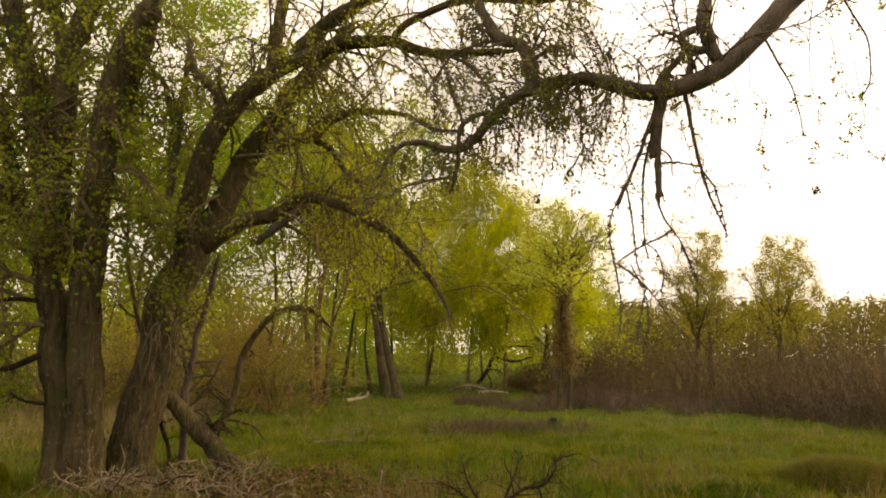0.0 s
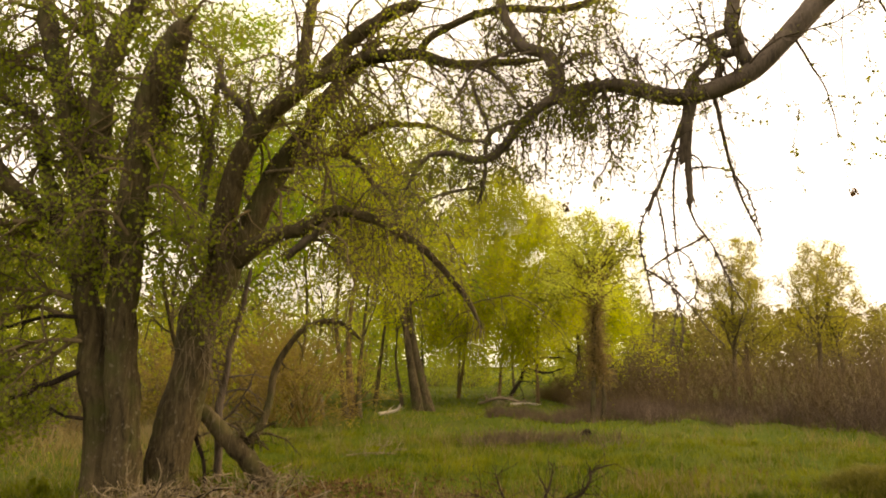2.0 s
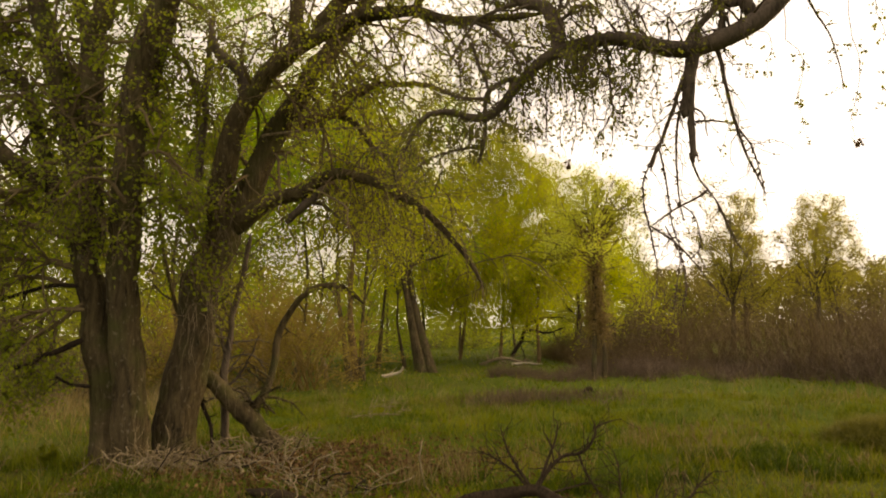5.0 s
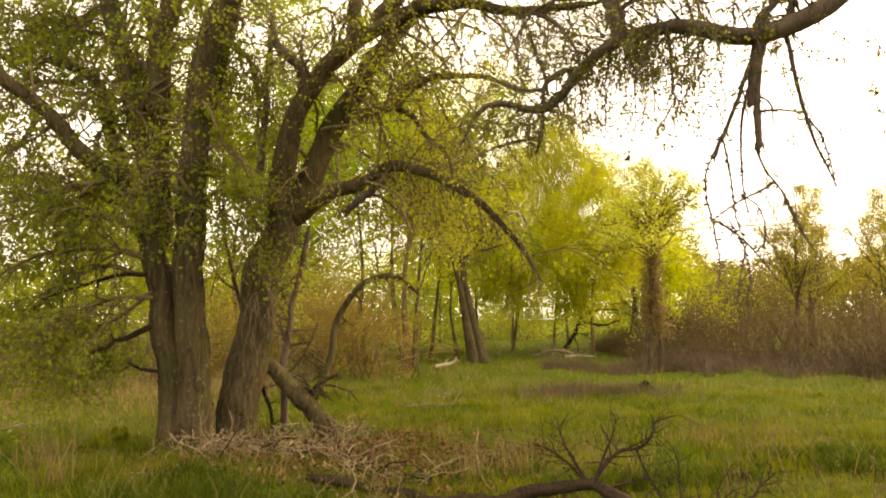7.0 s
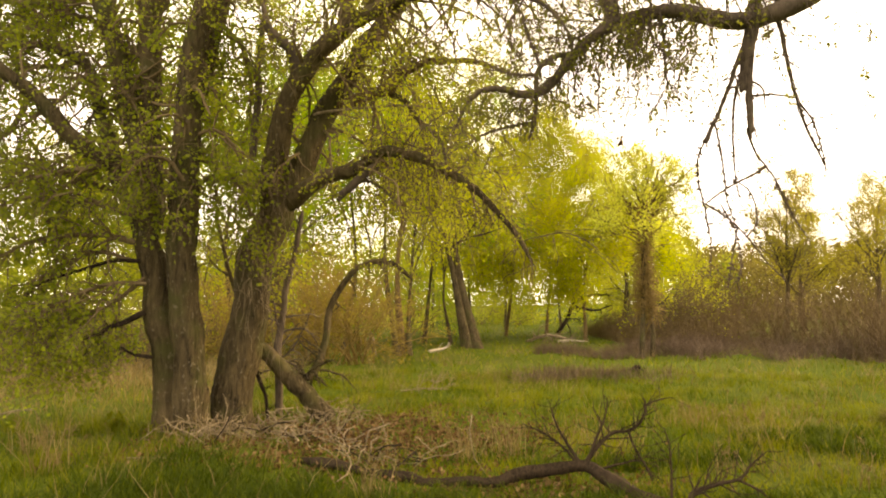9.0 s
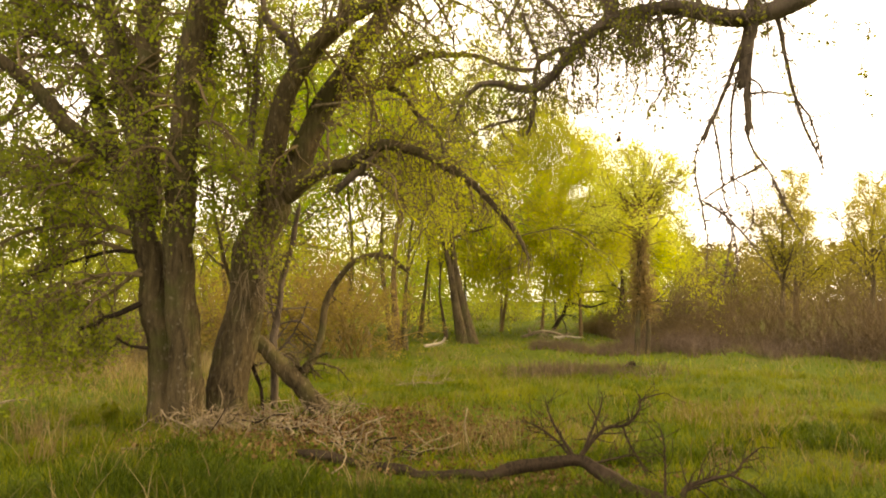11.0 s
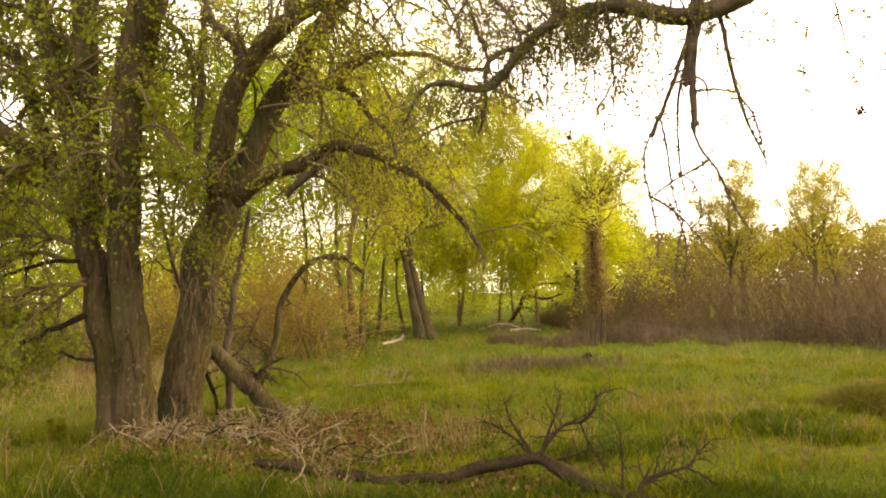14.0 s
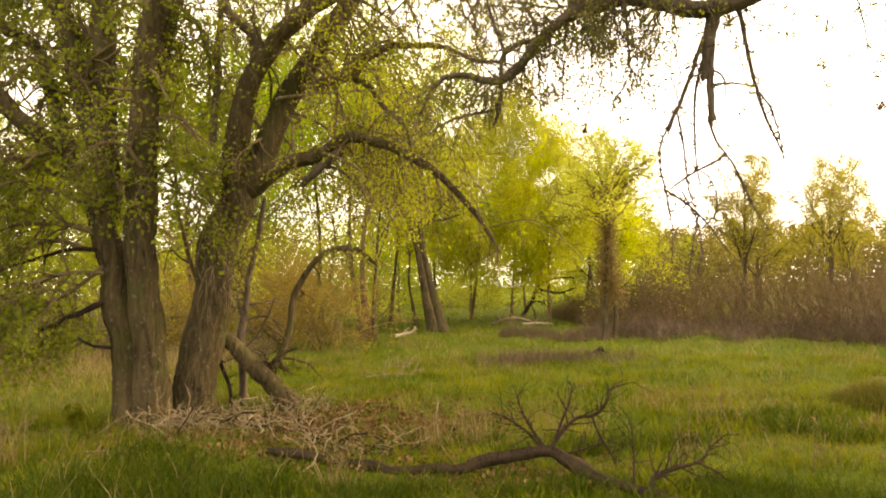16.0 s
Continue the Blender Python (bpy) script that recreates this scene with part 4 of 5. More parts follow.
    wisps, wr = sprout(rng, p0[25:30], r0[25:30], 70, 0.1, (0.06, 0.22), (30, 80), 5, 0.1, 0.2, 0.6, 0.5)
    v, q = tubes(wisps, np.maximum(wr, 0.0025), 3)
    part("wisp_spray", mesh_of("wisp_spray", v, q, TWIG_DARK), tree, kind="stuff")
    # thread-thin hanging twigs with leaflets at their ends
    threads = [[(4.1, 6.0, 5.4), (4.06, 6.2, 4.35), (4.09, 6.2, 3.85), (3.97, 6.2, 3.42), (4.01, 6.2, 3.17)], [(4.3, 5.95, 5.6), (4.31, 6.2, 4.56), (4.44, 6.2, 4.07), (4.33, 6.2, 3.55)],
               [(4.42, 6.0, 4.45), (4.59, 6.2, 4.05), (4.51, 6.2, 3.76), (4.64, 6.2, 3.53), (4.77, 6.2, 3.52)], [(4.6, 5.8, 5.8), (4.70, 6.2, 5.39), (4.89, 6.2, 5.15), (4.88, 6.2, 4.86)],
               [(3.7, 6.15, 4.95), (3.86, 6.2, 4.74), (4.01, 6.2, 4.69)], [(3.2, 6.35, 4.48), (3.27, 6.2, 4.17), (3.17, 6.2, 3.86)], [(3.5, 6.25, 4.7), (3.49, 6.2, 4.17), (3.56, 6.2, 3.96), (3.48, 6.2, 3.56), (3.53, 6.2, 3.18)],
               [(4.15, 6.0, 5.4), (4.24, 6.2, 5.20), (4.49, 6.2, 5.17), (4.53, 6.2, 4.85)], [(2.7, 6.45, 4.2), (2.80, 6.2, 3.98), (2.99, 6.2, 3.94), (3.11, 6.2, 3.80)],
               [(1.9, 6.55, 4.38), (1.91, 6.2, 3.95), (1.88, 6.2, 3.49), (1.94, 6.2, 3.16)], [(1.5, 6.55, 4.28), (1.51, 6.2, 3.80), (1.57, 6.2, 3.30), (1.63, 6.2, 3.14)], [(2.68, 6.45, 4.2), (2.65, 6.2, 3.90), (2.79, 6.2, 3.38), (2.67, 6.2, 3.04)]]
    line = np.stack([spline(local(p), 14) for p in threads])
    line += rng.standard_normal(line.shape) * 0.008
    line[:, 4:, 0] += 0.06
    tufts, tr = sprout(rng, line, np.full(line.shape[:2], 0.003), 170, 0.25, (0.05, 0.2), (25, 80), 4, 0.1, 0.2, 0.8, 0.5)
    v, q = joined([tubes(line, np.full(line.shape[:2], 1.0) * np.linspace(0.005, 0.0018, 14), 4), tubes(tufts, tr, 3)])
    part("thread_spray", mesh_of("thread_spray", v, q, TWIG_DARK), tree, kind="stuff")
    v, q = joined([leaves(rng, tufts, 620, 0.036, 0.012, 0.4), leaves(rng, line, 60, 0.036, 0.01, 0.5), leaves(rng, wisps, 260, 0.034, 0.015), leaves(rng, p2, 7500, 0.034, 0.035), leaves(rng, hair, 300, 0.026, 0.01), leaves(rng, drop, 1500, 0.034, 0.03, 0.4)])
    part("crown", mesh_of("crown", v, q, LEAF_DULL, False), tree, kind="stuff")
    # unseen crown, added overhead to shade the near grass
    over = [(local([(8.0, 2.3, 3.6), (6.8, 1.6, 5.0), (4.6, 0.9, 5.9), (1.6, 0.6, 6.3), (-2.4, 0.6, 6.4)]), 0.22, 0.05), (local([(8.2, 2.1, 3.0), (7.4, 0.2, 4.8), (5.6, -2.0, 6.0), (3.0, -3.6, 6.6)]), 0.2, 0.05),
            (local([(8.1, 2.2, 3.4), (9.4, 1.4, 5.0), (11.4, 1.2, 5.8), (13.8, 1.6, 6.2)]), 0.18, 0.05), (local([(7.6, 2.9, 5.0), (7.8, 2.2, 6.8), (7.4, 1.2, 8.6), (6.6, 0.2, 10.0)]), 0.16, 0.05),
            (local([(4.6, 0.9, 5.9), (2.6, 1.7, 6.6), (0.2, 2.0, 7.0), (-4.2, 2.0, 7.2)]), 0.1, 0.03), (local([(9.4, 1.4, 5.0), (10.6, 2.6, 6.0), (12.4, 3.2, 6.6)]), 0.1, 0.03),
            (local([(3.6, 0.8, 6.0), (2.0, -1.0, 6.5), (-0.8, -2.0, 6.8), (-4.0, -2.2, 7.0)]), 0.1, 0.03)]
    wood(tree, over, BARK, rng, "limb", 9, 22, 0.06)
    a0, a0r = limb_arrays(over)
    a1, a1r = sprout(rng, a0, a0r, 110, 0.35, (0.9, 2.0), (35, 85), 7, -0.02, 0.18, 0.4, 0.3)
    a2, a2r = sprout(rng, a1, a1r, 700, 0.2, (0.4, 1.0), (30, 80), 4, 0.05, 0.2, 0.5, 0.4)
    v, q = joined([tubes(a1, np.maximum(a1r, 0.012), 5), tubes(a2, np.maximum(a2r, 0.006), 3)])
    part("shade_twig_spray", mesh_of("shade_twig_spray", v, q, TWIG_DARK), tree, kind="stuff")
    v, q = leaves(rng, a2, 22000, 0.15, 0.15)
    part("shade_crown", mesh_of("shade_crown", v, q, LEAF_SHADE, False), tree, kind="stuff")
    # last year's curled leaves caught on the twigs
    for top, x, y, z in ((0.55, 1.41, 6.6, 3.12), (0.0, 4.08, 6.2, 3.19)):
        c = np.array((x - ox, y - oy, z))
        pieces = [leaves(rng, c + rng.standard_normal((5, 3, 3)) * 0.012, 12, 0.055, 0.012, hang=1.0)]
        if top:
            thread = spline([c + (0.03, 0, top), c + (-0.03, 0.02, top * 0.5), c], 8)
            pieces.append(tubes(thread[None], np.full((1, 8), 0.003), 3))
        v, q = joined(pieces)
        part("dead_leaf_clump", mesh_of("dead_leaf_clump", v, q, LITTER, False), tree, "curled dead leaf clump caught on a twig")


overhanging_tree()


# ------------------------------------------------------------------ trees across the clearing
def clearing_trees():
    # the middle stem's paler bark stands in for sunlight on it
    for x, y, tall, lean, r, n, seed in ((-2.45, 21.3, 8.5, (-0.9, 0.8), 0.10, 6000, 51), (-2.30, 21.5, 8.3, (-0.2, 0.6), 0.13, 6000, 52), (-2.10, 21.4, 7.0, (0.3, 0.3), 0.09, 4000, 58)):
        wild_tree("willow_tree", (x, y, 0), "slim sunlit willow stem in a clump at the clearing's edge", tall, lean, r, LEAF_GOLD, 0.075, n, seed,
                  BARK if seed != 52 else BARK_WARM, 0.35, 8, 0.4, 0.12, (25, 60), 750, group="willow clump")
    for x, y, tall, lean, r, n, seed in ((-0.30, 24.6, 9.5, (-2.0, 0.5), 0.16, 7000, 53), (0.02, 24.7, 8.5, (-1.6, 0.5), 0.19, 6000, 59)):
        wild_tree("willow_tree", (x, y, 0), "stout willow stem leaning over the meadow", tall, lean, r, LEAF_GOLD, 0.08, n, seed,
                  BARK, 0.35, 8, 0.4, 0.12, (25, 65), 750, group="leaning willows")
    wild_tree("sapling", (-0.97, 27.0, 0), "thin leaning sapling in the far grass", 5.0, (-0.6, 0), 0.08, LEAF_GOLD, 0.07, 2500, 54, BARK, 0.4, 6, 0.35, 0.1, (25, 60), 250)
    wild_tree("weeping_willow", (1.4, 33.0, 0), "bright yellow-green willow with a weeping crown", 10.5, (0.6, 0), 0.075, LEAF_GOLD, 0.085, 36000, 55,
              BARK_WARM, 0.2, 24, 0.45, 0.26, (35, 90), 3600, twig_length=1.5, twig_of=SHOOT)
    wild_tree("weeping_willow", (3.4, 33.5, 0), "dense bright yellow-green willow with hanging shoots", 10.4, (0.6, 0), 0.075, LEAF_GOLD, 0.085, 34000, 49,
              BARK_WARM, 0.2, 26, 0.45, 0.26, (35, 90), 3600, twig_length=1.5, twig_of=SHOOT)
    wild_tree("weeping_willow", (4.5, 28.5, 0), "broad yellow-green willow behind the meadow", 7.5, (0.5, 0), 0.07, LEAF_GOLD, 0.085, 30000, 56,
              BARK_WARM, 0.18, 20, 0.45, 0.22, (30, 85), 3200, twig_length=1.4, twig_of=SHOOT)
    wild_tree("weeping_willow", (7.0, 33.0, 0), "low yellow-green willow beside the vine-wound stems", 6.4, (0.4, 0), 0.12, LEAF_PALE, 0.09, 16000, 50,
              BARK, 0.15, 14, 0.42, 0.12, (30, 80), 1000, twig_length=1.2)
    vine_willow()


def vine_willow():
    """Two thin stems wound with brown vines, that open into a fan of upright shoots."""
    rng = np.random.default_rng(57)
    tree = thing("willow_tree", (4.9, 20.0, 0), "lone willow wound with brown vines under a fan of shoots", "tree")
    stems = [([(-0.16, 0, -0.1), (-0.12, 0, 0.9), (-0.06, 0, 1.9), (-0.02, 0, 3.2), (0.05, 0, 4.6)], 0.085, 0.05), ([(0.14, 0.1, -0.1), (0.2, 0.1, 0.7), (0.12, 0.1, 1.6), (0.08, 0.1, 2.8), (0.1, 0.1, 4.3)], 0.075, 0.045),
             ([(0.18, 0.1, 1.45), (0.45, 0.1, 1.5), (0.7, 0.1, 1.75)], 0.03, 0.015)]
    wood(tree, stems, BARK, rng, "trunk", 9, 24, 0.08)
    p0, r0 = limb_arrays(stems[:2])
    up, ur = sprout(rng, p0, r0, 30, 0.84, (1.3, 2.7), (8, 72), 9, -0.03, 0.1, 0.42, 0.3, 0.1)
    side, dr = sprout(rng, p0, r0, 22, 0.76, (1.3, 2.3), (50, 85), 9, -0.03, 0.14, 0.42, 0.3, 0.05)
    fan, fr = np.concatenate([up, side]), np.concatenate([ur, dr])
    for p, r in zip(fan, fr):
        v, q = tubes(p[None], r[None], 6)
        part("limb", mesh_of("limb", v, q, BARK_WARM), tree)
    p2, r2 = sprout(rng, fan, fr, 330, 0.45, (0.3, 1.0), (15, 55), 6, -0.06, 0.12, 0.5, 0.35)
    p3, r3 = sprout(rng, p2, r2, 700, 0.1, (0.15, 0.4), (20, 60), 4, 0.0, 0.15, 0.6, 0.5)
    v, q = joined([tubes(p2, np.maximum(r2, 0.006), 4), tubes(p3, np.maximum(r3, 0.005), 3)])
    part("twig_spray", mesh_of("twig_spray", v, q, BARK_WARM), tree, kind="stuff")
    vine, vr = sprout(rng, p0[:, 8:], r0[:, 8:], 1700, 0.0, (0.16, 0.66), (20, 140), 7, 0.12, 0.5, 0.08, 0.5)
    v, q = tubes(vine, np.maximum(vr, 0.008), 3)
    part("vine_tangle", mesh_of("vine_tangle", v, q, VINE), tree, "brown matted vines round the stems", "stuff")
    v, q = joined([leaves(rng, p3, 12000, 0.06, 0.1, 0.2)])
    part("crown", mesh_of("crown", v, q, LEAF_PALE, False), tree, kind="stuff")


def rows_behind():
    rng = np.random.default_rng(61)
    spec = [(-6.8, 19.5, 12, LEAF_GREEN), (-4.6, 23.5, 12, LEAF_GREEN), (-11.5, 24, 10, LEAF), (-15.0, 27, 8, LEAF), (-19.0, 31, 9, LEAF), (-8.5, 28, 12, LEAF_GREEN), (-5.4, 30, 12, LEAF_GOLD), (-2.2, 29, 12, LEAF_GREEN), (-0.2, 35, 13, LEAF_GOLD),
            (1.8, 42, 13, LEAF_GOLD), (9.0, 38, 7.0, LEAF_GOLD), (12, 44, 8.5, LEAF), (-2.9, 46, 14, LEAF_GOLD), (5.8, 47, 9, LEAF_GOLD), (-12, 42, 12, LEAF)]
    for i, (x, y, tall, leaf) in enumerate(spec):
        wild_tree("cottonwood_tree", (x, y, 0), "leafy cottonwood in the grove beyond the clearing", tall, (rng.uniform(-1, 1), 0), 0.075, leaf, 0.11, 15000 if x < -6 else 13000, 62 + i,
                  BARK, 0.25, 17, 0.42, 0.12, (35, 85), 900, group="grove", twig_length=1.2)


def lone_tree():
    """An old open-grown tree: a short stout trunk under crooked spreading limbs."""
    rng = np.random.default_rng(84)
    tree = thing("lone_tree", (45.6, 38.5, 0), "tall spreading tree standing alone beyond the thicket", "tree")
    wood(tree, [([(0, 0, -0.2), (0.15, 0, 2.5), (-0.1, 0, 5.0), (0, 0, 7.4)], 0.55, 0.4)], BARK_DARK, rng, "trunk", 14, 24, 0.06, 0.4)
    ends = ((-7.6, 0.5, 8.8), (-8.4, -0.6, 10.4), (-5.8, 1.5, 12.6), (-3.2, -1.2, 14.0), (-0.6, 1.0, 15.2), (2.2, -1.0, 15.6), (4.8, 1.2, 14.4), (7.0, -0.8, 12.2), (7.6, 0.6, 9.6), (-4.4, -2.6, 7.6), (4.6, -2.4, 7.8))
    limbs = []
    for x, y, z in ends:
        low = rng.uniform(5.2, 7.2)
        limbs.append(([(0, 0, low), (x * 0.28 + rng.normal(0, 0.3), y * 0.3, low + (z - low) * 0.38), (x * 0.62 + rng.normal(0, 0.35), y * 0.6, low + (z - low) * 0.62 + rng.normal(0, 0.3)), (x * 0.8 + rng.normal(0, 0.3), y * 0.8, low + (z - low) * 0.85 + rng.normal(0, 0.3)), (x, y, z)], 0.19, 0.02))
    wood(tree, limbs, BARK_DARK, rng, "limb", 8, 22, 0.06)
    p0, r0 = limb_arrays(limbs)
    p1, r1 = sprout(rng, p0, r0, 150, 0.22, (1.2, 3.0), (30, 80), 8, -0.02, 0.26, 0.5, 0.3)
    p2, r2 = sprout(rng, p1, r1, 700, 0.2, (0.5, 1.5), (25, 75), 5, 0.03, 0.24, 0.55, 0.35)
    p3, r3 = sprout(rng, p2, r2, 1500, 0.2, (0.3, 0.8), (25, 70), 4, 0.05, 0.24, 0.6, 0.4)
    v, q = joined([tubes(p1, np.maximum(r1, 0.03), 5), tubes(p2, np.maximum(r2, 0.018), 4), tubes(p3, np.maximum(r3, 0.012), 3)])
    part("twig_spray", mesh_of("twig_spray", v, q, BARK_DARK), tree, kind="stuff")
    v, q = leaves(rng, np.concatenate([p3]), 26000, 0.14, 0.22)
    part("crown", mesh_of("crown", v, q, LEAF_OLIVE, False), tree, kind="stuff")


def right_trees():
    wild_tree("poplar_tree", (14.6, 33, 0), "thinly leaved poplar above the thicket", 7.6, (0.4, 0), 0.14, LEAF_OLIVE, 0.085, 7600, 81, BARK, 0.22, 13, 0.5, -0.04, (20, 60), 1200, lift=0.45)
    wild_tree("poplar_tree", (18.6, 33, 0), "poplar with sparse spring leaves above the thicket", 7.2, (0.8, 0), 0.14, LEAF_OLIVE, 0.085, 8600, 82, BARK, 0.22, 14, 0.52, -0.04, (25, 65), 1200, lift=0.4)
    wild_tree("poplar_tree", (16.8, 36, 0), "rounded olive poplar above the thicket", 6.6, (0.2, 0), 0.14, LEAF_OLIVE, 0.08, 12500, 83, BARK, 0.15, 16, 0.5, 0.02, (35, 75), 1000)
    wild_tree("poplar_tree", (21.5, 36, 0), "rounded olive poplar above the thicket", 6.5, (0.2, 0), 0.14, LEAF_OLIVE, 0.08, 12500, 85, BARK, 0.15, 16, 0.5, 0.02, (35, 75), 1000)
    lone_tree()


def bush(at, label, tall, wide, leaf, leaf_size, leaf_count, seed, stems=26, droop=0.1, wood_of=None):
    """A many-stemmed shrub with arching shoots."""
    rng = np.random.default_rng(seed)
    ob = thing("bush", at, label, "bush")
    way = rng.standard_normal((stems, 3)) * (wide / tall * 0.75)
    way[:, 2] = 1
    foot = np.zeros((stems, 3))
    foot[:, :2] = rng.standard_normal((stems, 2)) * wide * 0.12
    foot[:, 2] = -0.05
    p = shoots(rng, foot, way, rng.uniform(0.7, 1.25, stems) * tall, 9, droop * 0.6, 0.1)
    r = np.full(stems, 0.022)[:, None] * np.linspace(1, 0.35, 9)
    for i in range(stems):
        v, q = tubes(p[i:i + 1], r[i:i + 1], 5)
        part("stem", mesh_of("stem", v, q, wood_of or TWIG), ob)
    p2, r2 = sprout(rng, p, r, stems * 10, 0.2, (0.3 * tall, 0.55 * tall), (20, 70), 5, droop * 1.6, 0.16, 0.5, 0.4)
    p3, r3 = sprout(rng, p2, r2, stems * 17, 0.2, (0.1 * tall, 0.25 * tall), (20, 70), 4, droop * 1.6, 0.16, 0.6, 0.5)
    v, q = joined([tubes(p2, np.maximum(r2, 0.005), 3), tubes(p3, np.maximum(r3, 0.004), 3)])
    part("twig_spray", mesh_of("twig_spray", v, q, wood_of or TWIG), ob, kind="stuff")
    if leaf_count:
        v, q = leaves(rng, np.concatenate([p2[:, 1:], p3]), leaf_count, leaf_size, leaf_size)
        part("foliage", mesh_of("foliage", v, q, leaf, False), ob, kind="stuff")


def understory():
    gold, tan = "golden-green bush with drooping fine shoots", "tangled brown bush with few leaves"
    for i, (x, y, tall, wide, leaf, n, label) in enumerate((
            (-3.3, 18.5, 2.7, 1.6, LEAF_TAN, 9000, gold), (-4.6, 19.5, 2.8, 1.7, LEAF_TAN, 8000, tan), (-6.2, 18, 2.5, 1.7, LEAF_TAN, 8000, gold),
            (-8.4, 17, 1.9, 1.8, LEAF_BROWN, 2500, tan), (-10.5, 15.5, 1.7, 1.8, LEAF_BROWN, 2500, tan), (-13, 17, 2.0, 2.2, LEAF_BROWN, 3000, tan), (-8.3, 22, 3.0, 2.0, LEAF_GOLD, 5000, gold),
            (5.6, 30.5, 1.2, 1.6, LEAF_BROWN, 700, tan), (7.2, 26, 2.2, 1.8, LEAF_BROWN, 1500, tan), (8.6, 28, 2.8, 2.0, LEAF_GOLD, 3000, gold),
            (-6.5, 31, 3.2, 2.4, LEAF, 5500, gold),
            (-11, 30, 2.4, 2.6, LEAF, 4500, gold), (-15.5, 24, 1.8, 2.4, LEAF_BROWN, 3000, tan), (10.5, 30, 2.8, 2.4, LEAF_BROWN, 4000, tan), (-4.4, 44, 2.4, 2.8, LEAF_PALE, 4500, gold), (-6.6, 27, 4.2, 2.6, LEAF_GREEN, 6000, gold), (-3.4, 33, 4.6, 2.8, LEAF_GREEN, 6000, gold), (-9.5, 24, 3.6, 2.4, LEAF, 5000, gold), (0.4, 54, 3.0, 3.4, LEAF_FAR, 4500, gold), (3.4, 52, 2.6, 3.0, LEAF_FAR, 4500, gold))):
        bush((x, y, 0), label, tall, wide, leaf, 0.045 if leaf == LEAF_TAN else 0.055 if y < 22 else 0.08, n, 300 + i, 26 if y < 29 else 15, wood_of=VINE if leaf == LEAF_TAN else None)


def far_woods():
    """Soft woods along the horizon, far past the grove."""
    rng = np.random.default_rng(71)
    for n, low, high, per, size, wide, leaf, label in ((440, -64, 20, 330, 0.29, 0.22, LEAF_FAR, "hazy yellow-green woods along the horizon"),
                                                       (760, 17, 66, 320, 0.21, 0.07, LEAF_WOOD, "slender brown-green saplings along the horizon")):
        turn = np.radians(rng.uniform(low, high, n))
        away = rng.uniform(58, 95, n)
        tall = np.interp(np.degrees(turn), (-64, -26, -14, 10, 20, 66), (6.4, 7.0, 8.2, 8.0, 6.5, 7.4)) * rng.uniform(0.7, 1.1, n) * away / 70
        x, y = np.repeat(away * np.sin(turn), per), np.repeat(away * np.cos(turn), per)
        h = np.repeat(tall, per)
        up = rng.random(n * per) ** 0.9
        out = (h * wide + 0.5) * (1.15 - up)[:]
        at = np.stack([x + rng.standard_normal(n * per) * out, y + rng.standard_normal(n * per) * out, h * up], 1)
        v, q = leaves(rng, np.stack([at, at], 1), n * per, size, size * 0.6)
        tagged(new("far_woods", mesh_of("far_woods", v, q, leaf, False)), label, "woods", kind="stuff")


understory()
far_woods()
clearing_trees()
rows_behind()
right_trees()


# ------------------------------------------------------------------ thicket and weeds on the right
EDGE_X, EDGE_Y = (1.8, 4.6, 7.0, 9.2, 9.9, 10.3, 10.7, 10.9, 11.5, 45.0), (21.0, 18.9, 18.6, 17.8, 14.6, 13.0, 10.8, 9.0, 7.5, 6.5)


def thicket():
    rng = np.random.default_rng(91)
    n = 9500
    x = 5.4 + 40 * rng.random(n) ** 1.25
    front = np.interp(x, EDGE_X, EDGE_Y) + np.interp(x, (3.6, 8, 10.5, 12, 45), (7.5, 3.5, 3.0, 2.5, 2.5))
    y = front + rng.random(n) ** 1.2 * np.interp(x, (3.6, 8, 45), (7, 15, 22))
    tall = rng.uniform(1.5, 2.9, n) * np.clip(0.5 + (y - front) / 8, 0.5, 1.0) * (1 + 0.14 * np.sin(x * 0.9) + 0.1 * np.sin(x * 2.3 + y))
    tall *= np.interp(x, (5.4, 7, 10, 45), (0.3, 0.6, 1.0, 1.0))
    p = shoots(rng, np.stack([x, y, np.zeros(n) - 0.05], 1), rng.standard_normal((n, 3)) * 0.28 + (0, 0, 1), tall, 5, 0.0, 0.2)
    r = np.full(n, 0.010)[:, None] * np.linspace(1, 0.3, 5)
    p2, r2 = sprout(rng, p, r, 26000, 0.2, (0.25, 0.7), (20, 75), 3, -0.03, 0.14, 0.7, 0.4)
    v, q = joined([tubes(p, r, 3), tubes(p2, r2, 3)])
    tagged(new("thicket", mesh_of("thicket", v, q, STEM_RED)), "tall thicket of bare reddish-brown shrub stems", "thicket", kind="stuff")
    v, q = leaves(rng, p2, 120000, 0.022, 0.05, 0.15)
    tagged(new("thicket_buds", mesh_of("thicket_buds", v, q, LEAF_BROWN, False)), "olive spring buds on the thicket's shoots", "buds", kind="stuff")
    v, q = leaves(rng, p[:, :4], 95000, 0.034, 0.12, 0.0)
    tagged(new("thicket_husks", mesh_of("thicket_husks", v, q, HUSK, False)), "withered brown leaves clinging inside the thicket", "dead leaves", kind="stuff")


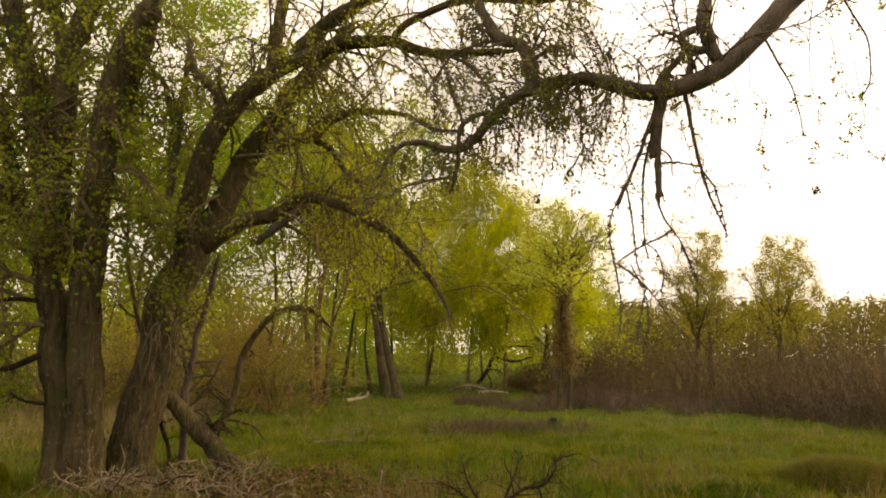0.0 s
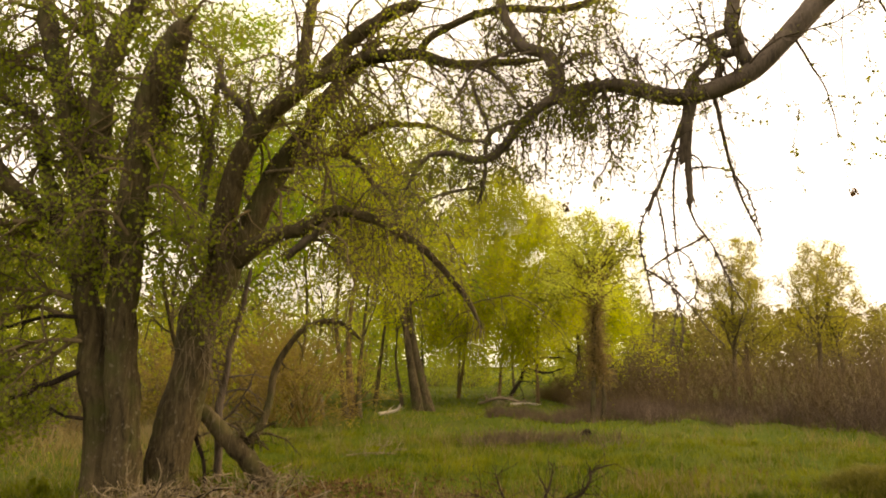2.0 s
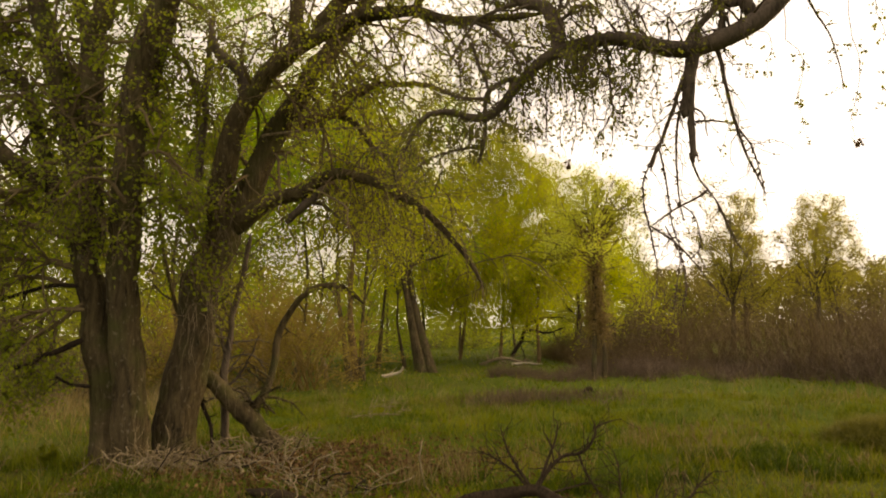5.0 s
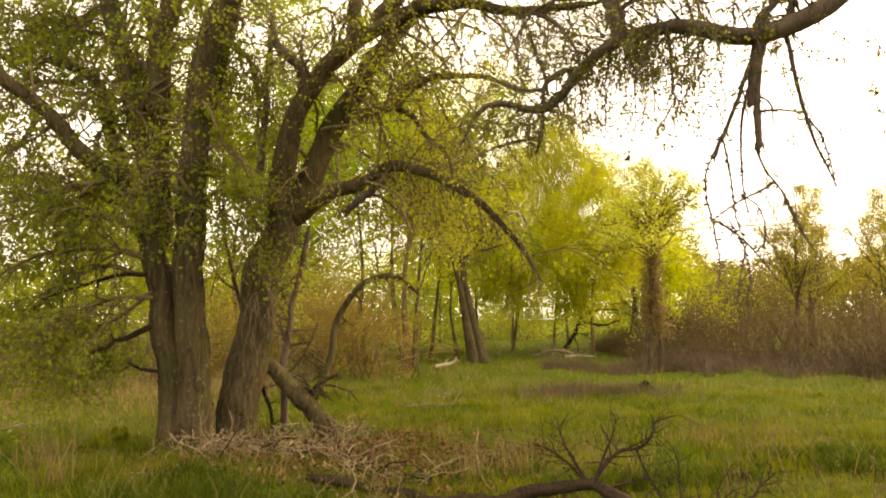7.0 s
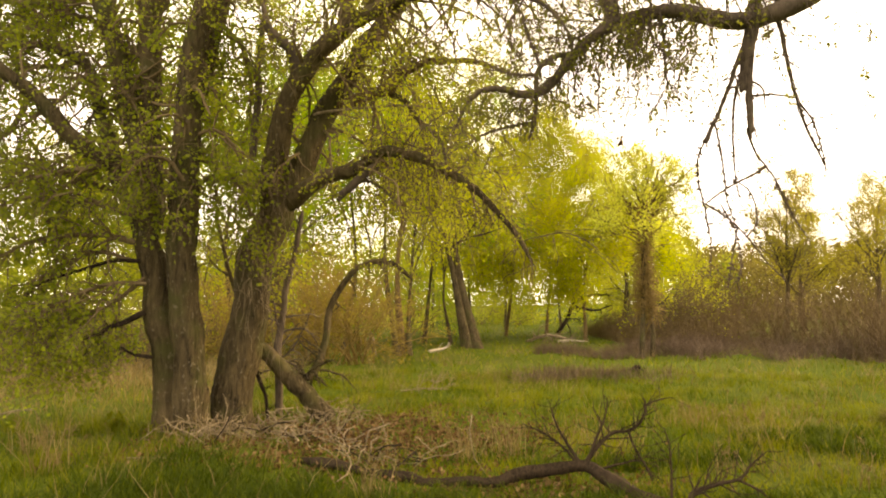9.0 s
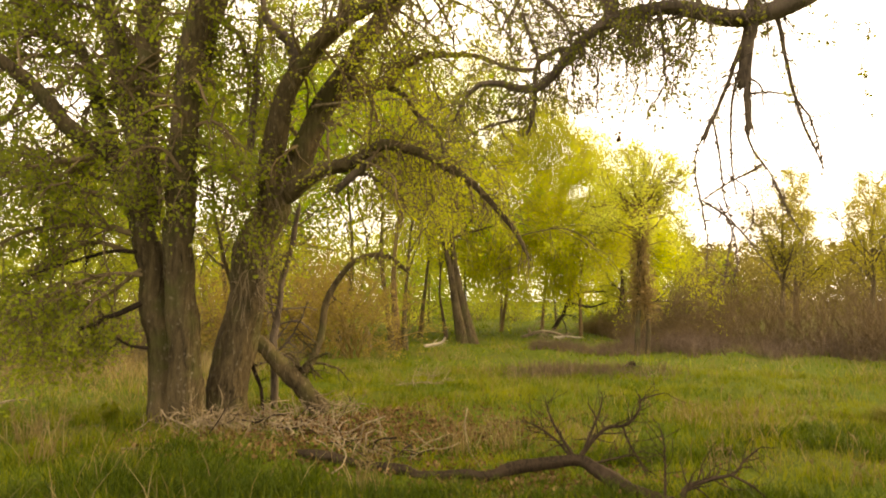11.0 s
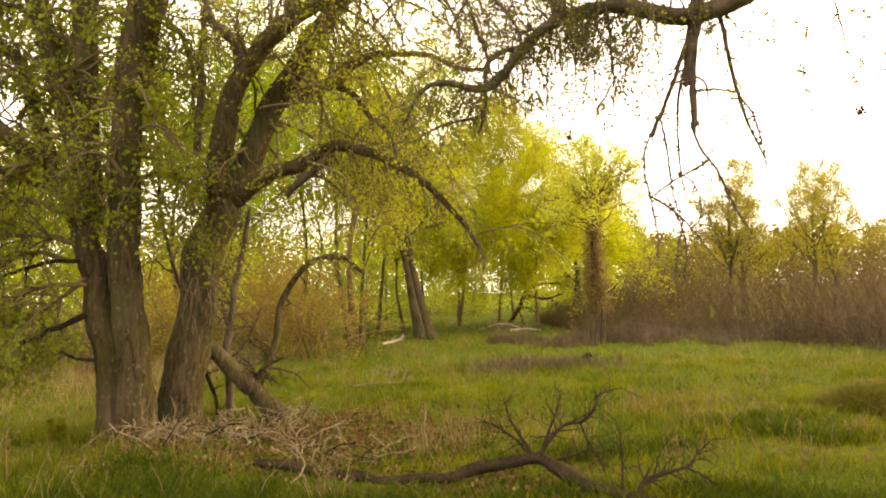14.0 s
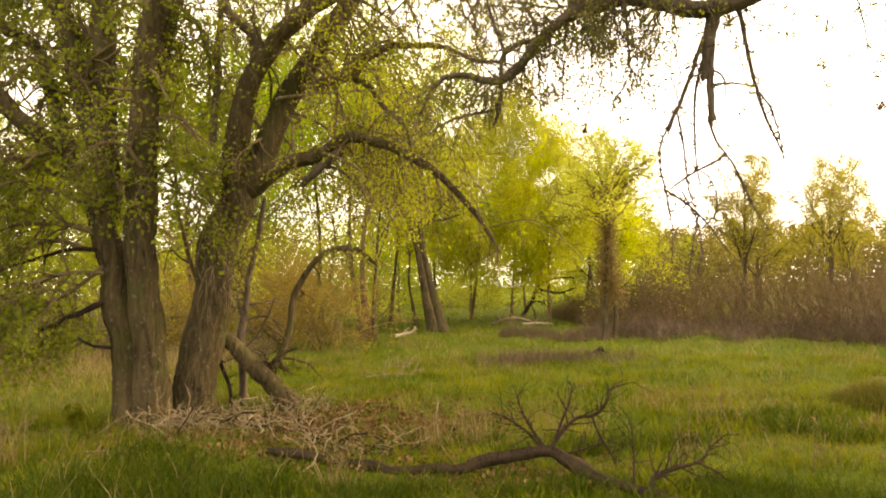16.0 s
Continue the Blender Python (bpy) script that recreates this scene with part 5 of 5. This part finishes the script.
def dry_weeds():
    rng = np.random.default_rng(92)
    n = 20000
    x = 1.8 + 22 * rng.random(n) ** 0.9
    y = np.interp(x, EDGE_X, EDGE_Y) + 0.5 * np.sin(x * 2.9) + 0.4 * np.sin(x * 6.1 + 1) + rng.random(n) ** 0.8 * np.interp(x, (1.8, 7, 10, 22), (1.5, 4.0, 6.5, 9))
    bare = np.sin(x * 1.9 + y * 0.7) + np.sin(x * 0.8 - y * 1.6) + rng.normal(0, 0.5, n) < -0.9
    x, y = x[~bare], y[~bare]
    n = len(x)
    tall = rng.uniform(0.35, 0.9, n) * (1 + 0.3 * np.sin(x * 1.3) + 0.2 * np.sin(y * 2.1)) * np.interp(x, (1.8, 6, 10, 12, 22), (0.35, 0.55, 0.9, 1.6, 1.8))
    p = shoots(rng, np.stack([x, y, np.zeros(n) - 0.03], 1), rng.standard_normal((n, 3)) * 0.4 + (0, 0, 1), tall, 4, 0.03, 0.2)
    r = np.full(n, 0.0055)[:, None] * np.linspace(1, 0.4, 4)
    p2, r2 = sprout(rng, p, r, 26000, 0.2, (0.15, 0.5), (20, 80), 3, 0.0, 0.2, 0.8, 0.5)
    v, q = joined([tubes(p, r, 3), tubes(p2, r2, 3)])
    tagged(new("dry_weeds", mesh_of("dry_weeds", v, q, STEM_GREY)), "low belt of grey-brown dry weed stalks", "weeds", kind="stuff")
    # smaller brown patch in the open meadow
    n = 1150
    x, y = rng.normal(2.2, 0.85, n), rng.normal(14.2, 0.45, n)
    p = shoots(rng, np.stack([x, y, np.zeros(n)], 1), rng.standard_normal((n, 3)) * 0.5 + (0, 0, 1), rng.uniform(0.12, 0.38, n), 4, 0.03, 0.2)
    v, q = tubes(p, np.full(n, 0.006)[:, None] * np.linspace(1, 0.4, 4), 3)
    tagged(new("dry_weeds", mesh_of("dry_weeds", v, q, STEM_GREY)), "patch of brown weed stubble in the meadow", "weeds", kind="stuff")


thicket()
dry_weeds()


# ------------------------------------------------------------------ clutter on the ground
def fallen_branch():
    rng = np.random.default_rng(101)
    ob = thing("fallen_branch", (0.85, 6.1, 0), "dark fallen branch with upright bare side shoots in the grass", "branch")
    ox, oy = 0.85, 6.1

    def local(points):
        return [(x - ox, y - oy, z) for x, y, z in points]

    wood(ob, [(local([(-1.75, 6.75, 0.02), (-1.35, 6.45, 0.05), (-0.97, 6.25, 0.03), (-0.62, 6.0, 0.05), (-0.44, 5.9, 0.02), (-0.06, 5.88, 0.05), (0.14, 5.86, 0.05), (0.37, 5.95, 0.09), (0.85, 6.05, 0.12), (1.0, 5.8, 0.11), (1.16, 5.45, 0.09), (1.31, 5.2, 0.07), (1.43, 5.05, 0.05), (1.75, 4.9, 0.02)]), 0.034, 0.042)],
         BARK_FALLEN, rng, "stem", 14, 110, 0.3, lump=0.2)
    shoots_of = [([(0.9, 6.05, 0.14), (1.03, 6.1, 0.30), (1.17, 6.15, 0.40), (1.33, 6.15, 0.42), (1.45, 6.15, 0.56), (1.49, 6.2, 0.64), (1.72, 6.25, 0.69)], 0.032, 0.008),
                 ([(0.92, 6.05, 0.16), (1.02, 6.1, 0.38), (1.1, 6.15, 0.53), (1.14, 6.2, 0.68)], 0.02, 0.006),
                 ([(0.86, 6.05, 0.16), (0.77, 6.1, 0.30), (0.68, 6.15, 0.46), (0.63, 6.2, 0.63)], 0.024, 0.007),
                 ([(0.84, 6.05, 0.15), (0.70, 6.15, 0.30), (0.52, 6.2, 0.41), (0.40, 6.25, 0.45)], 0.018, 0.006),
                 ([(1.3, 6.15, 0.42), (1.34, 6.1, 0.28), (1.42, 6.0, 0.12), (1.45, 5.9, 0.01)], 0.014, 0.007),
                 ([(0.95, 5.9, 0.13), (1.18, 6.0, 0.16), (1.36, 6.1, 0.17), (1.47, 6.1, 0.14)], 0.016, 0.006),
                 ([(1.47, 5.05, 0.04), (1.52, 5.1, 0.16), (1.68, 5.15, 0.20), (1.9, 5.2, 0.24), (1.99, 5.25, 0.32), (2.15, 5.3, 0.42)], 0.032, 0.006),
                 ([(1.88, 5.2, 0.23), (2.02, 5.2, 0.16), (2.12, 5.2, 0.08), (2.25, 5.2, 0.0)], 0.014, 0.006),
                 ([(1.38, 5.15, 0.08), (1.4, 5.2, 0.25), (1.42, 5.3, 0.45), (1.4, 5.35, 0.58)], 0.014, 0.004)]
    limbs = [(local(p), a * 0.8, b * 0.8) for p, a, b in shoots_of]
    wood(ob, limbs, BARK_FALLEN, rng, "shoot", 7, 18, 0.08)
    p0, r0 = limb_arrays(limbs)
    p1, r1 = sprout(rng, p0, r0, 190, 0.15, (0.08, 0.36), (25, 80), 6, -0.02, 0.2, 0.4, 0.3)
    v, q = tubes(p1, np.maximum(r1, 0.0028), 4)
    part("twig_spray", mesh_of("twig_spray", v, q, BARK_FALLEN), ob, kind="stuff")


def stick_mesh(rng, length, radius, material):
    p = shoots(rng, np.zeros((1, 3)), np.array([[1.0, 0, 0]]), np.array([length]), 9, 0.0, 0.3)
    p = p - p.mean(axis=1, keepdims=True)
    r = radius * np.linspace(1, 0.35, 9)[None]
    side, sr = sprout(rng, p, r, 3, 0.3, (length * 0.15, length * 0.35), (25, 60), 4, 0.0, 0.15, 0.7, 0.4)
    v, q = joined([tubes(p, r, 5), tubes(side, sr, 4)])
    return mesh_of("stick", v, q, material)


def brush_pile():
    """Heap of broken sticks at the feet of the old trunks."""
    rng = np.random.default_rng(102)
    ob = thing("brush_pile", (-2.0, 7.6, 0), "heap of broken grey sticks and bark at the trunk feet", "brush pile")
    kinds = [stick_mesh(rng, rng.uniform(0.4, 1.2), rng.uniform(0.004, 0.011), DEAD if i % 3 < 2 else DEAD_DARK) for i in range(15)]
    for i in range(95):
        u = rng.random() ** 1.3
        x = -3.25 + 2.9 * u + rng.normal(0, 0.18)
        y = 8.15 - 1.75 * u + rng.normal(0, 0.2) + (0.9 if rng.random() < 0.15 and u > 0.3 else 0)
        heap = 0.16 * math.exp(-((x + 2.6) / 0.6) ** 2) + 0.13 * math.exp(-((x + 1.75) / 0.5) ** 2) + 0.05
        s = new("stick", kinds[rng.integers(len(kinds))])
        s.parent = ob
        s.matrix_basis = pose(x + 2.0, y - 7.6, 0.02 + heap * rng.random(), rng.uniform(0, 360), rng.normal(0, 11), rng.uniform(0, 360)) @ Matrix.Scale(rng.uniform(0.6, 1.1), 4)
    pale = [stick_mesh(rng, rng.uniform(0.35, 0.9), rng.uniform(0.005, 0.010), DEAD) for i in range(6)]
    for cx, cy, sx, sy, top, many in ((-3.1, 8.0, 0.3, 0.22, 0.26, 60), (-2.05, 9.0, 0.3, 0.22, 0.26, 34), (-2.3, 8.1, 0.4, 0.25, 0.22, 36)):
        for i in range(many):
            x, y = rng.normal(cx, sx), rng.normal(cy, sy)
            z = 0.03 + top * rng.random() * math.exp(-((x - cx) / sx) ** 2 * 0.5)
            s = new("stick", pale[rng.integers(len(pale))])
            s.parent = ob
            s.matrix_basis = pose(x + 2.0, y - 7.6, z, rng.uniform(0, 360), rng.normal(0, 24), rng.uniform(0, 360)) @ Matrix.Scale(rng.uniform(0.5, 1.0), 4)
    for x, y, z, tilt, turn, k in ((-1.2, 6.35, 0.14, -52, 40, 1), (0.07, 6.2, 0.12, 68, 160, 4), (-2.0, 7.9, 0.25, -30, 20, 2), (-3.1, 7.7, 0.25, 45, 200, 7), (-2.75, 7.6, 0.3, -50, 30, 5)):
        s = new("stick", kinds[k])
        s.parent = ob
        s.matrix_basis = pose(x + 2.0, y - 7.6, z, 0, tilt, turn)


def leaf_litter():
    rng = np.random.default_rng(103)
    n = 9500
    at = np.stack([rng.normal(-1.2, 1.2, n), rng.normal(8.0, 0.95, n), np.zeros(n)], 1)
    at[:1400, 0], at[:1400, 1] = rng.normal(0.5, 0.7, 1400), rng.normal(5.75, 0.4, 1400)
    at[:, 2] = height_at(at[:, 0], at[:, 1]) + rng.random(n) * 0.05
    v, q = leaves(rng, np.stack([at, at], 1), n, 0.046, 0.01, hang=0.0)
    tagged(new("leaf_litter", mesh_of("leaf_litter", v, q, LITTER, False)), "brown dead leaves matted under the boughs", "leaf litter", kind="stuff")


def straw():
    """Tufts of last year's straw standing in the grass."""
    rng = np.random.default_rng(104)
    cx, cy = spots(rng, 260, 4.2, 22, power=0.7)
    n = 6000
    who = rng.integers(0, len(cx), n)
    size = rng.uniform(0.08, 0.35, len(cx))[who]
    x, y = cx[who] + rng.standard_normal(n) * size, cy[who] + rng.standard_normal(n) * size
    v, q = blades(rng, x, y, rng.uniform(0.12, 0.4, n), 0.0035, 0.5)
    tagged(new("straw", mesh_of("straw", v, q, STRAW)), "tufts of pale dry straw among the grass", "straw", kind="stuff")
    n = 8000
    x, y = rng.uniform(-16, -4.2, n), 9.2 + 9 * rng.random(n) ** 0.8
    v, q = blades(rng, x, y, rng.uniform(0.15, 0.6, n) * np.clip((y - 9) / 3, 0.3, 1), 0.006, 0.5)
    tagged(new("straw", mesh_of("straw", v, q, STRAW)), "tall dull dry grass beyond the old tree", "dry grass", kind="stuff")


def tussock():
    """A grassy hummock in the open meadow."""
    rng = np.random.default_rng(105)
    ob = thing("tussock", (5.6, 8.45, 0), "rounded hummock of matted brown and green grass", "tussock")
    k = 26
    a, d = np.meshgrid(np.linspace(0, 2 * np.pi, k), np.linspace(0, 1, 12))
    z = 0.25 * (1 - d ** 2) ** 0.8 + 0.02 * rng.standard_normal(d.shape) * (d < 0.95) - 0.03
    verts = np.stack([0.7 * d * np.cos(a), 0.62 * d * np.sin(a), z], -1).reshape(-1, 3)
    i = (np.arange(11)[:, None] * k + np.arange(k - 1)).ravel()
    part("mound", mesh_of("mound", verts, np.stack([i, i + k, i + k + 1, i + 1], 1), MEADOW), ob)
    n = 9000
    turn, out = rng.uniform(0, 2 * np.pi, n), np.sqrt(rng.random(n))
    x, y = 0.75 * out * np.cos(turn), 0.66 * out * np.sin(turn)
    v, q = blades(rng, x, y, rng.uniform(0.05, 0.17, n), 0.004, 0.9)
    v[:, 2] += np.repeat(0.25 * (1 - np.minimum(out, 1) ** 2) ** 0.8 - height_at(x, y), 6)
    part("matted_grass", mesh_of("matted_grass", v, q, TUSSOCK), ob, kind="stuff")


fallen_branch()
brush_pile()
leaf_litter()
straw()
tussock()
simple_limb("fallen_log", [(-1.5, 21.6, 0.08), (-1.2, 21.8, 0.12), (-0.95, 21.9, 0.2), (-0.85, 21.9, 0.36)], 0.06, 0.03, BLEACHED, "pale barkless log with a raised end in the grass", "log", 111, 4, (0.2, 0.5))
simple_limb("dead_tree", [(3.42, 29.00, 0.29), (3.81, 29.00, 0.83), (4.06, 29.00, 1.41), (4.40, 29.00, 1.79), (4.95, 29.00, 1.90), (5.72, 29.00, 1.89)], 0.1, 0.04, DEAD_DARK, "dead hooked tree bowing over the weeds", "dead tree", 112, 9, (0.3, 0.9))
simple_limb("dead_branch", [(4.11, 29.00, 1.41), (4.58, 29.00, 1.31), (5.05, 29.00, 1.26), (5.71, 29.00, 1.45)], 0.07, 0.03, DEAD_DARK, "dead limb bent beside the hooked tree", "dead branch", 113, 6, (0.3, 0.7))
simple_limb("fallen_branch", [(2.0, 27.6, 0.05), (2.4, 27.4, 0.22), (2.8, 27.3, 0.3), (3.2, 27.2, 0.26), (3.7, 27.1, 0.1)], 0.07, 0.05, DEAD, "bleached tangle of dead branches on the ground", "branch", 114, 22, (0.4, 1.2))
simple_limb("fallen_branch", [(-1.35, 12.0, 0.05), (-0.95, 12.1, 0.08), (-0.5, 12.2, 0.05)], 0.016, 0.008, DEAD, "small pile of bleached twigs in the meadow", "branch", 115, 34, (0.25, 0.7), 0.08)
simple_limb("stump", [(3.25, 14.8, 0.0), (3.32, 14.8, 0.14), (3.45, 14.75, 0.2)], 0.08, 0.05, DEAD_DARK, "dark rotten stump end among brown weeds", "stump", 116, 5, (0.15, 0.35))
simple_limb("stump", [(-3.2, 21.5, 0.0), (-3.25, 21.5, 0.35), (-3.32, 21.5, 0.7)], 0.07, 0.06, DEAD, "short snapped stem with a pale broken side", "stump", 117, 3, (0.15, 0.4))
simple_limb("fallen_log", [(3.2, 27.0, 0.07), (3.7, 27.1, 0.1), (4.3, 27.0, 0.07)], 0.06, 0.04, BLEACHED, "pale bleached log lying at the meadow's far edge", "log", 118, 3, (0.2, 0.4))


def tuft(at, label, tall, wide, count, material, seed):
    """A standing clump of dry stalks or leaves."""
    rng = np.random.default_rng(seed)
    ob = thing("grass_tuft", at, label, "grass tuft", "tufts in the meadow")
    x, y = rng.standard_normal(count) * wide, rng.standard_normal(count) * wide
    v, q = blades(rng, x, y, rng.uniform(0.5, 1.1, count) * tall, 0.005, 0.3)
    part("stalk_clump", mesh_of("stalk_clump", v, q, material), ob, kind="stuff")
    stems = shoots(rng, np.stack([x[:9], y[:9], np.zeros(9)], 1), rng.standard_normal((9, 3)) * 0.2 + (0, 0, 1), rng.uniform(0.9, 1.3, 9) * tall, 6, 0.02, 0.08)
    heads, hr = sprout(rng, stems[:, 3:], np.full((9, 3), 0.004), 70, 0.2, (0.03, 0.07), (20, 50), 4, 0.1, 0.1, 1.0, 0.5)
    v, q = joined([tubes(stems, np.full((9, 6), 0.0035), 4), tubes(heads, hr, 3)])
    part("seed_head_spray", mesh_of("seed_head_spray", v, q, material), ob, kind="stuff")


TUFTS = ((-3.97, 6.28, 0.42, 0.07, 34), (-0.12, 6.89, 0.3, 0.09, 40), (0.3, 7.2, 0.26, 0.08, 30), (3.05, 8.26, 0.2, 0.25, 60), (2.6, 8.9, 0.2, 0.25, 50),
         (-0.87, 5.46, 0.28, 0.06, 26), (3.8, 9.6, 0.2, 0.3, 60), (2.2, 6.4, 0.18, 0.2, 40), (4.3, 6.8, 0.18, 0.22, 45), (3.25, 6.1, 0.15, 0.26, 110), (3.7, 8.5, 0.15, 0.4, 130), (3.1, 9.5, 0.15, 0.35, 90), (4.6, 9.0, 0.15, 0.3, 90), (-4.8, 7.2, 0.34, 0.12, 40))
for i, (x, y, tall, wide, count) in enumerate(TUFTS):
    tuft((x, y, 0), "pale dry straw tuft with thin seed stalks", tall, wide, count, STRAW, 400 + i)


def weed_clump(at, seed):
    rng = np.random.default_rng(seed)
    ob = thing("weed_clump", at, "dark green leafy weed beside the old trunk", "weed")
    stalks = shoots(rng, rng.standard_normal((16, 3)) * (0.05, 0.05, 0), rng.standard_normal((16, 3)) * 0.45 + (0, 0, 1), rng.uniform(0.14, 0.3, 16), 5, 0.05, 0.12)
    v, q = tubes(stalks, np.full((16, 5), 0.004), 4)
    part("stalks", mesh_of("stalks", v, q, GRASS), ob, kind="stuff")
    v, q = leaves(rng, stalks, 240, 0.06, 0.02)
    part("foliage", mesh_of("foliage", v, q, GRASS, False), ob, kind="stuff")


weed_clump((-4.47, 8.3, 0), 431)
simple_limb("dead_branch", [(-6.9, 9.5, 0.02), (-6.5, 9.4, 0.12), (-6.1, 9.3, 0.16)], 0.02, 0.008, DEAD, "thin dead stick lying in tan grass", "branch", 119, 6, (0.15, 0.4))
simple_limb("dead_branch", [(-3.5, 6.75, 0.05), (-3.1, 6.67, 0.07), (-2.6, 6.6, 0.05)], 0.012, 0.006, DEAD, "pale thin stick lying in green grass", "branch", 120, 3, (0.15, 0.3))
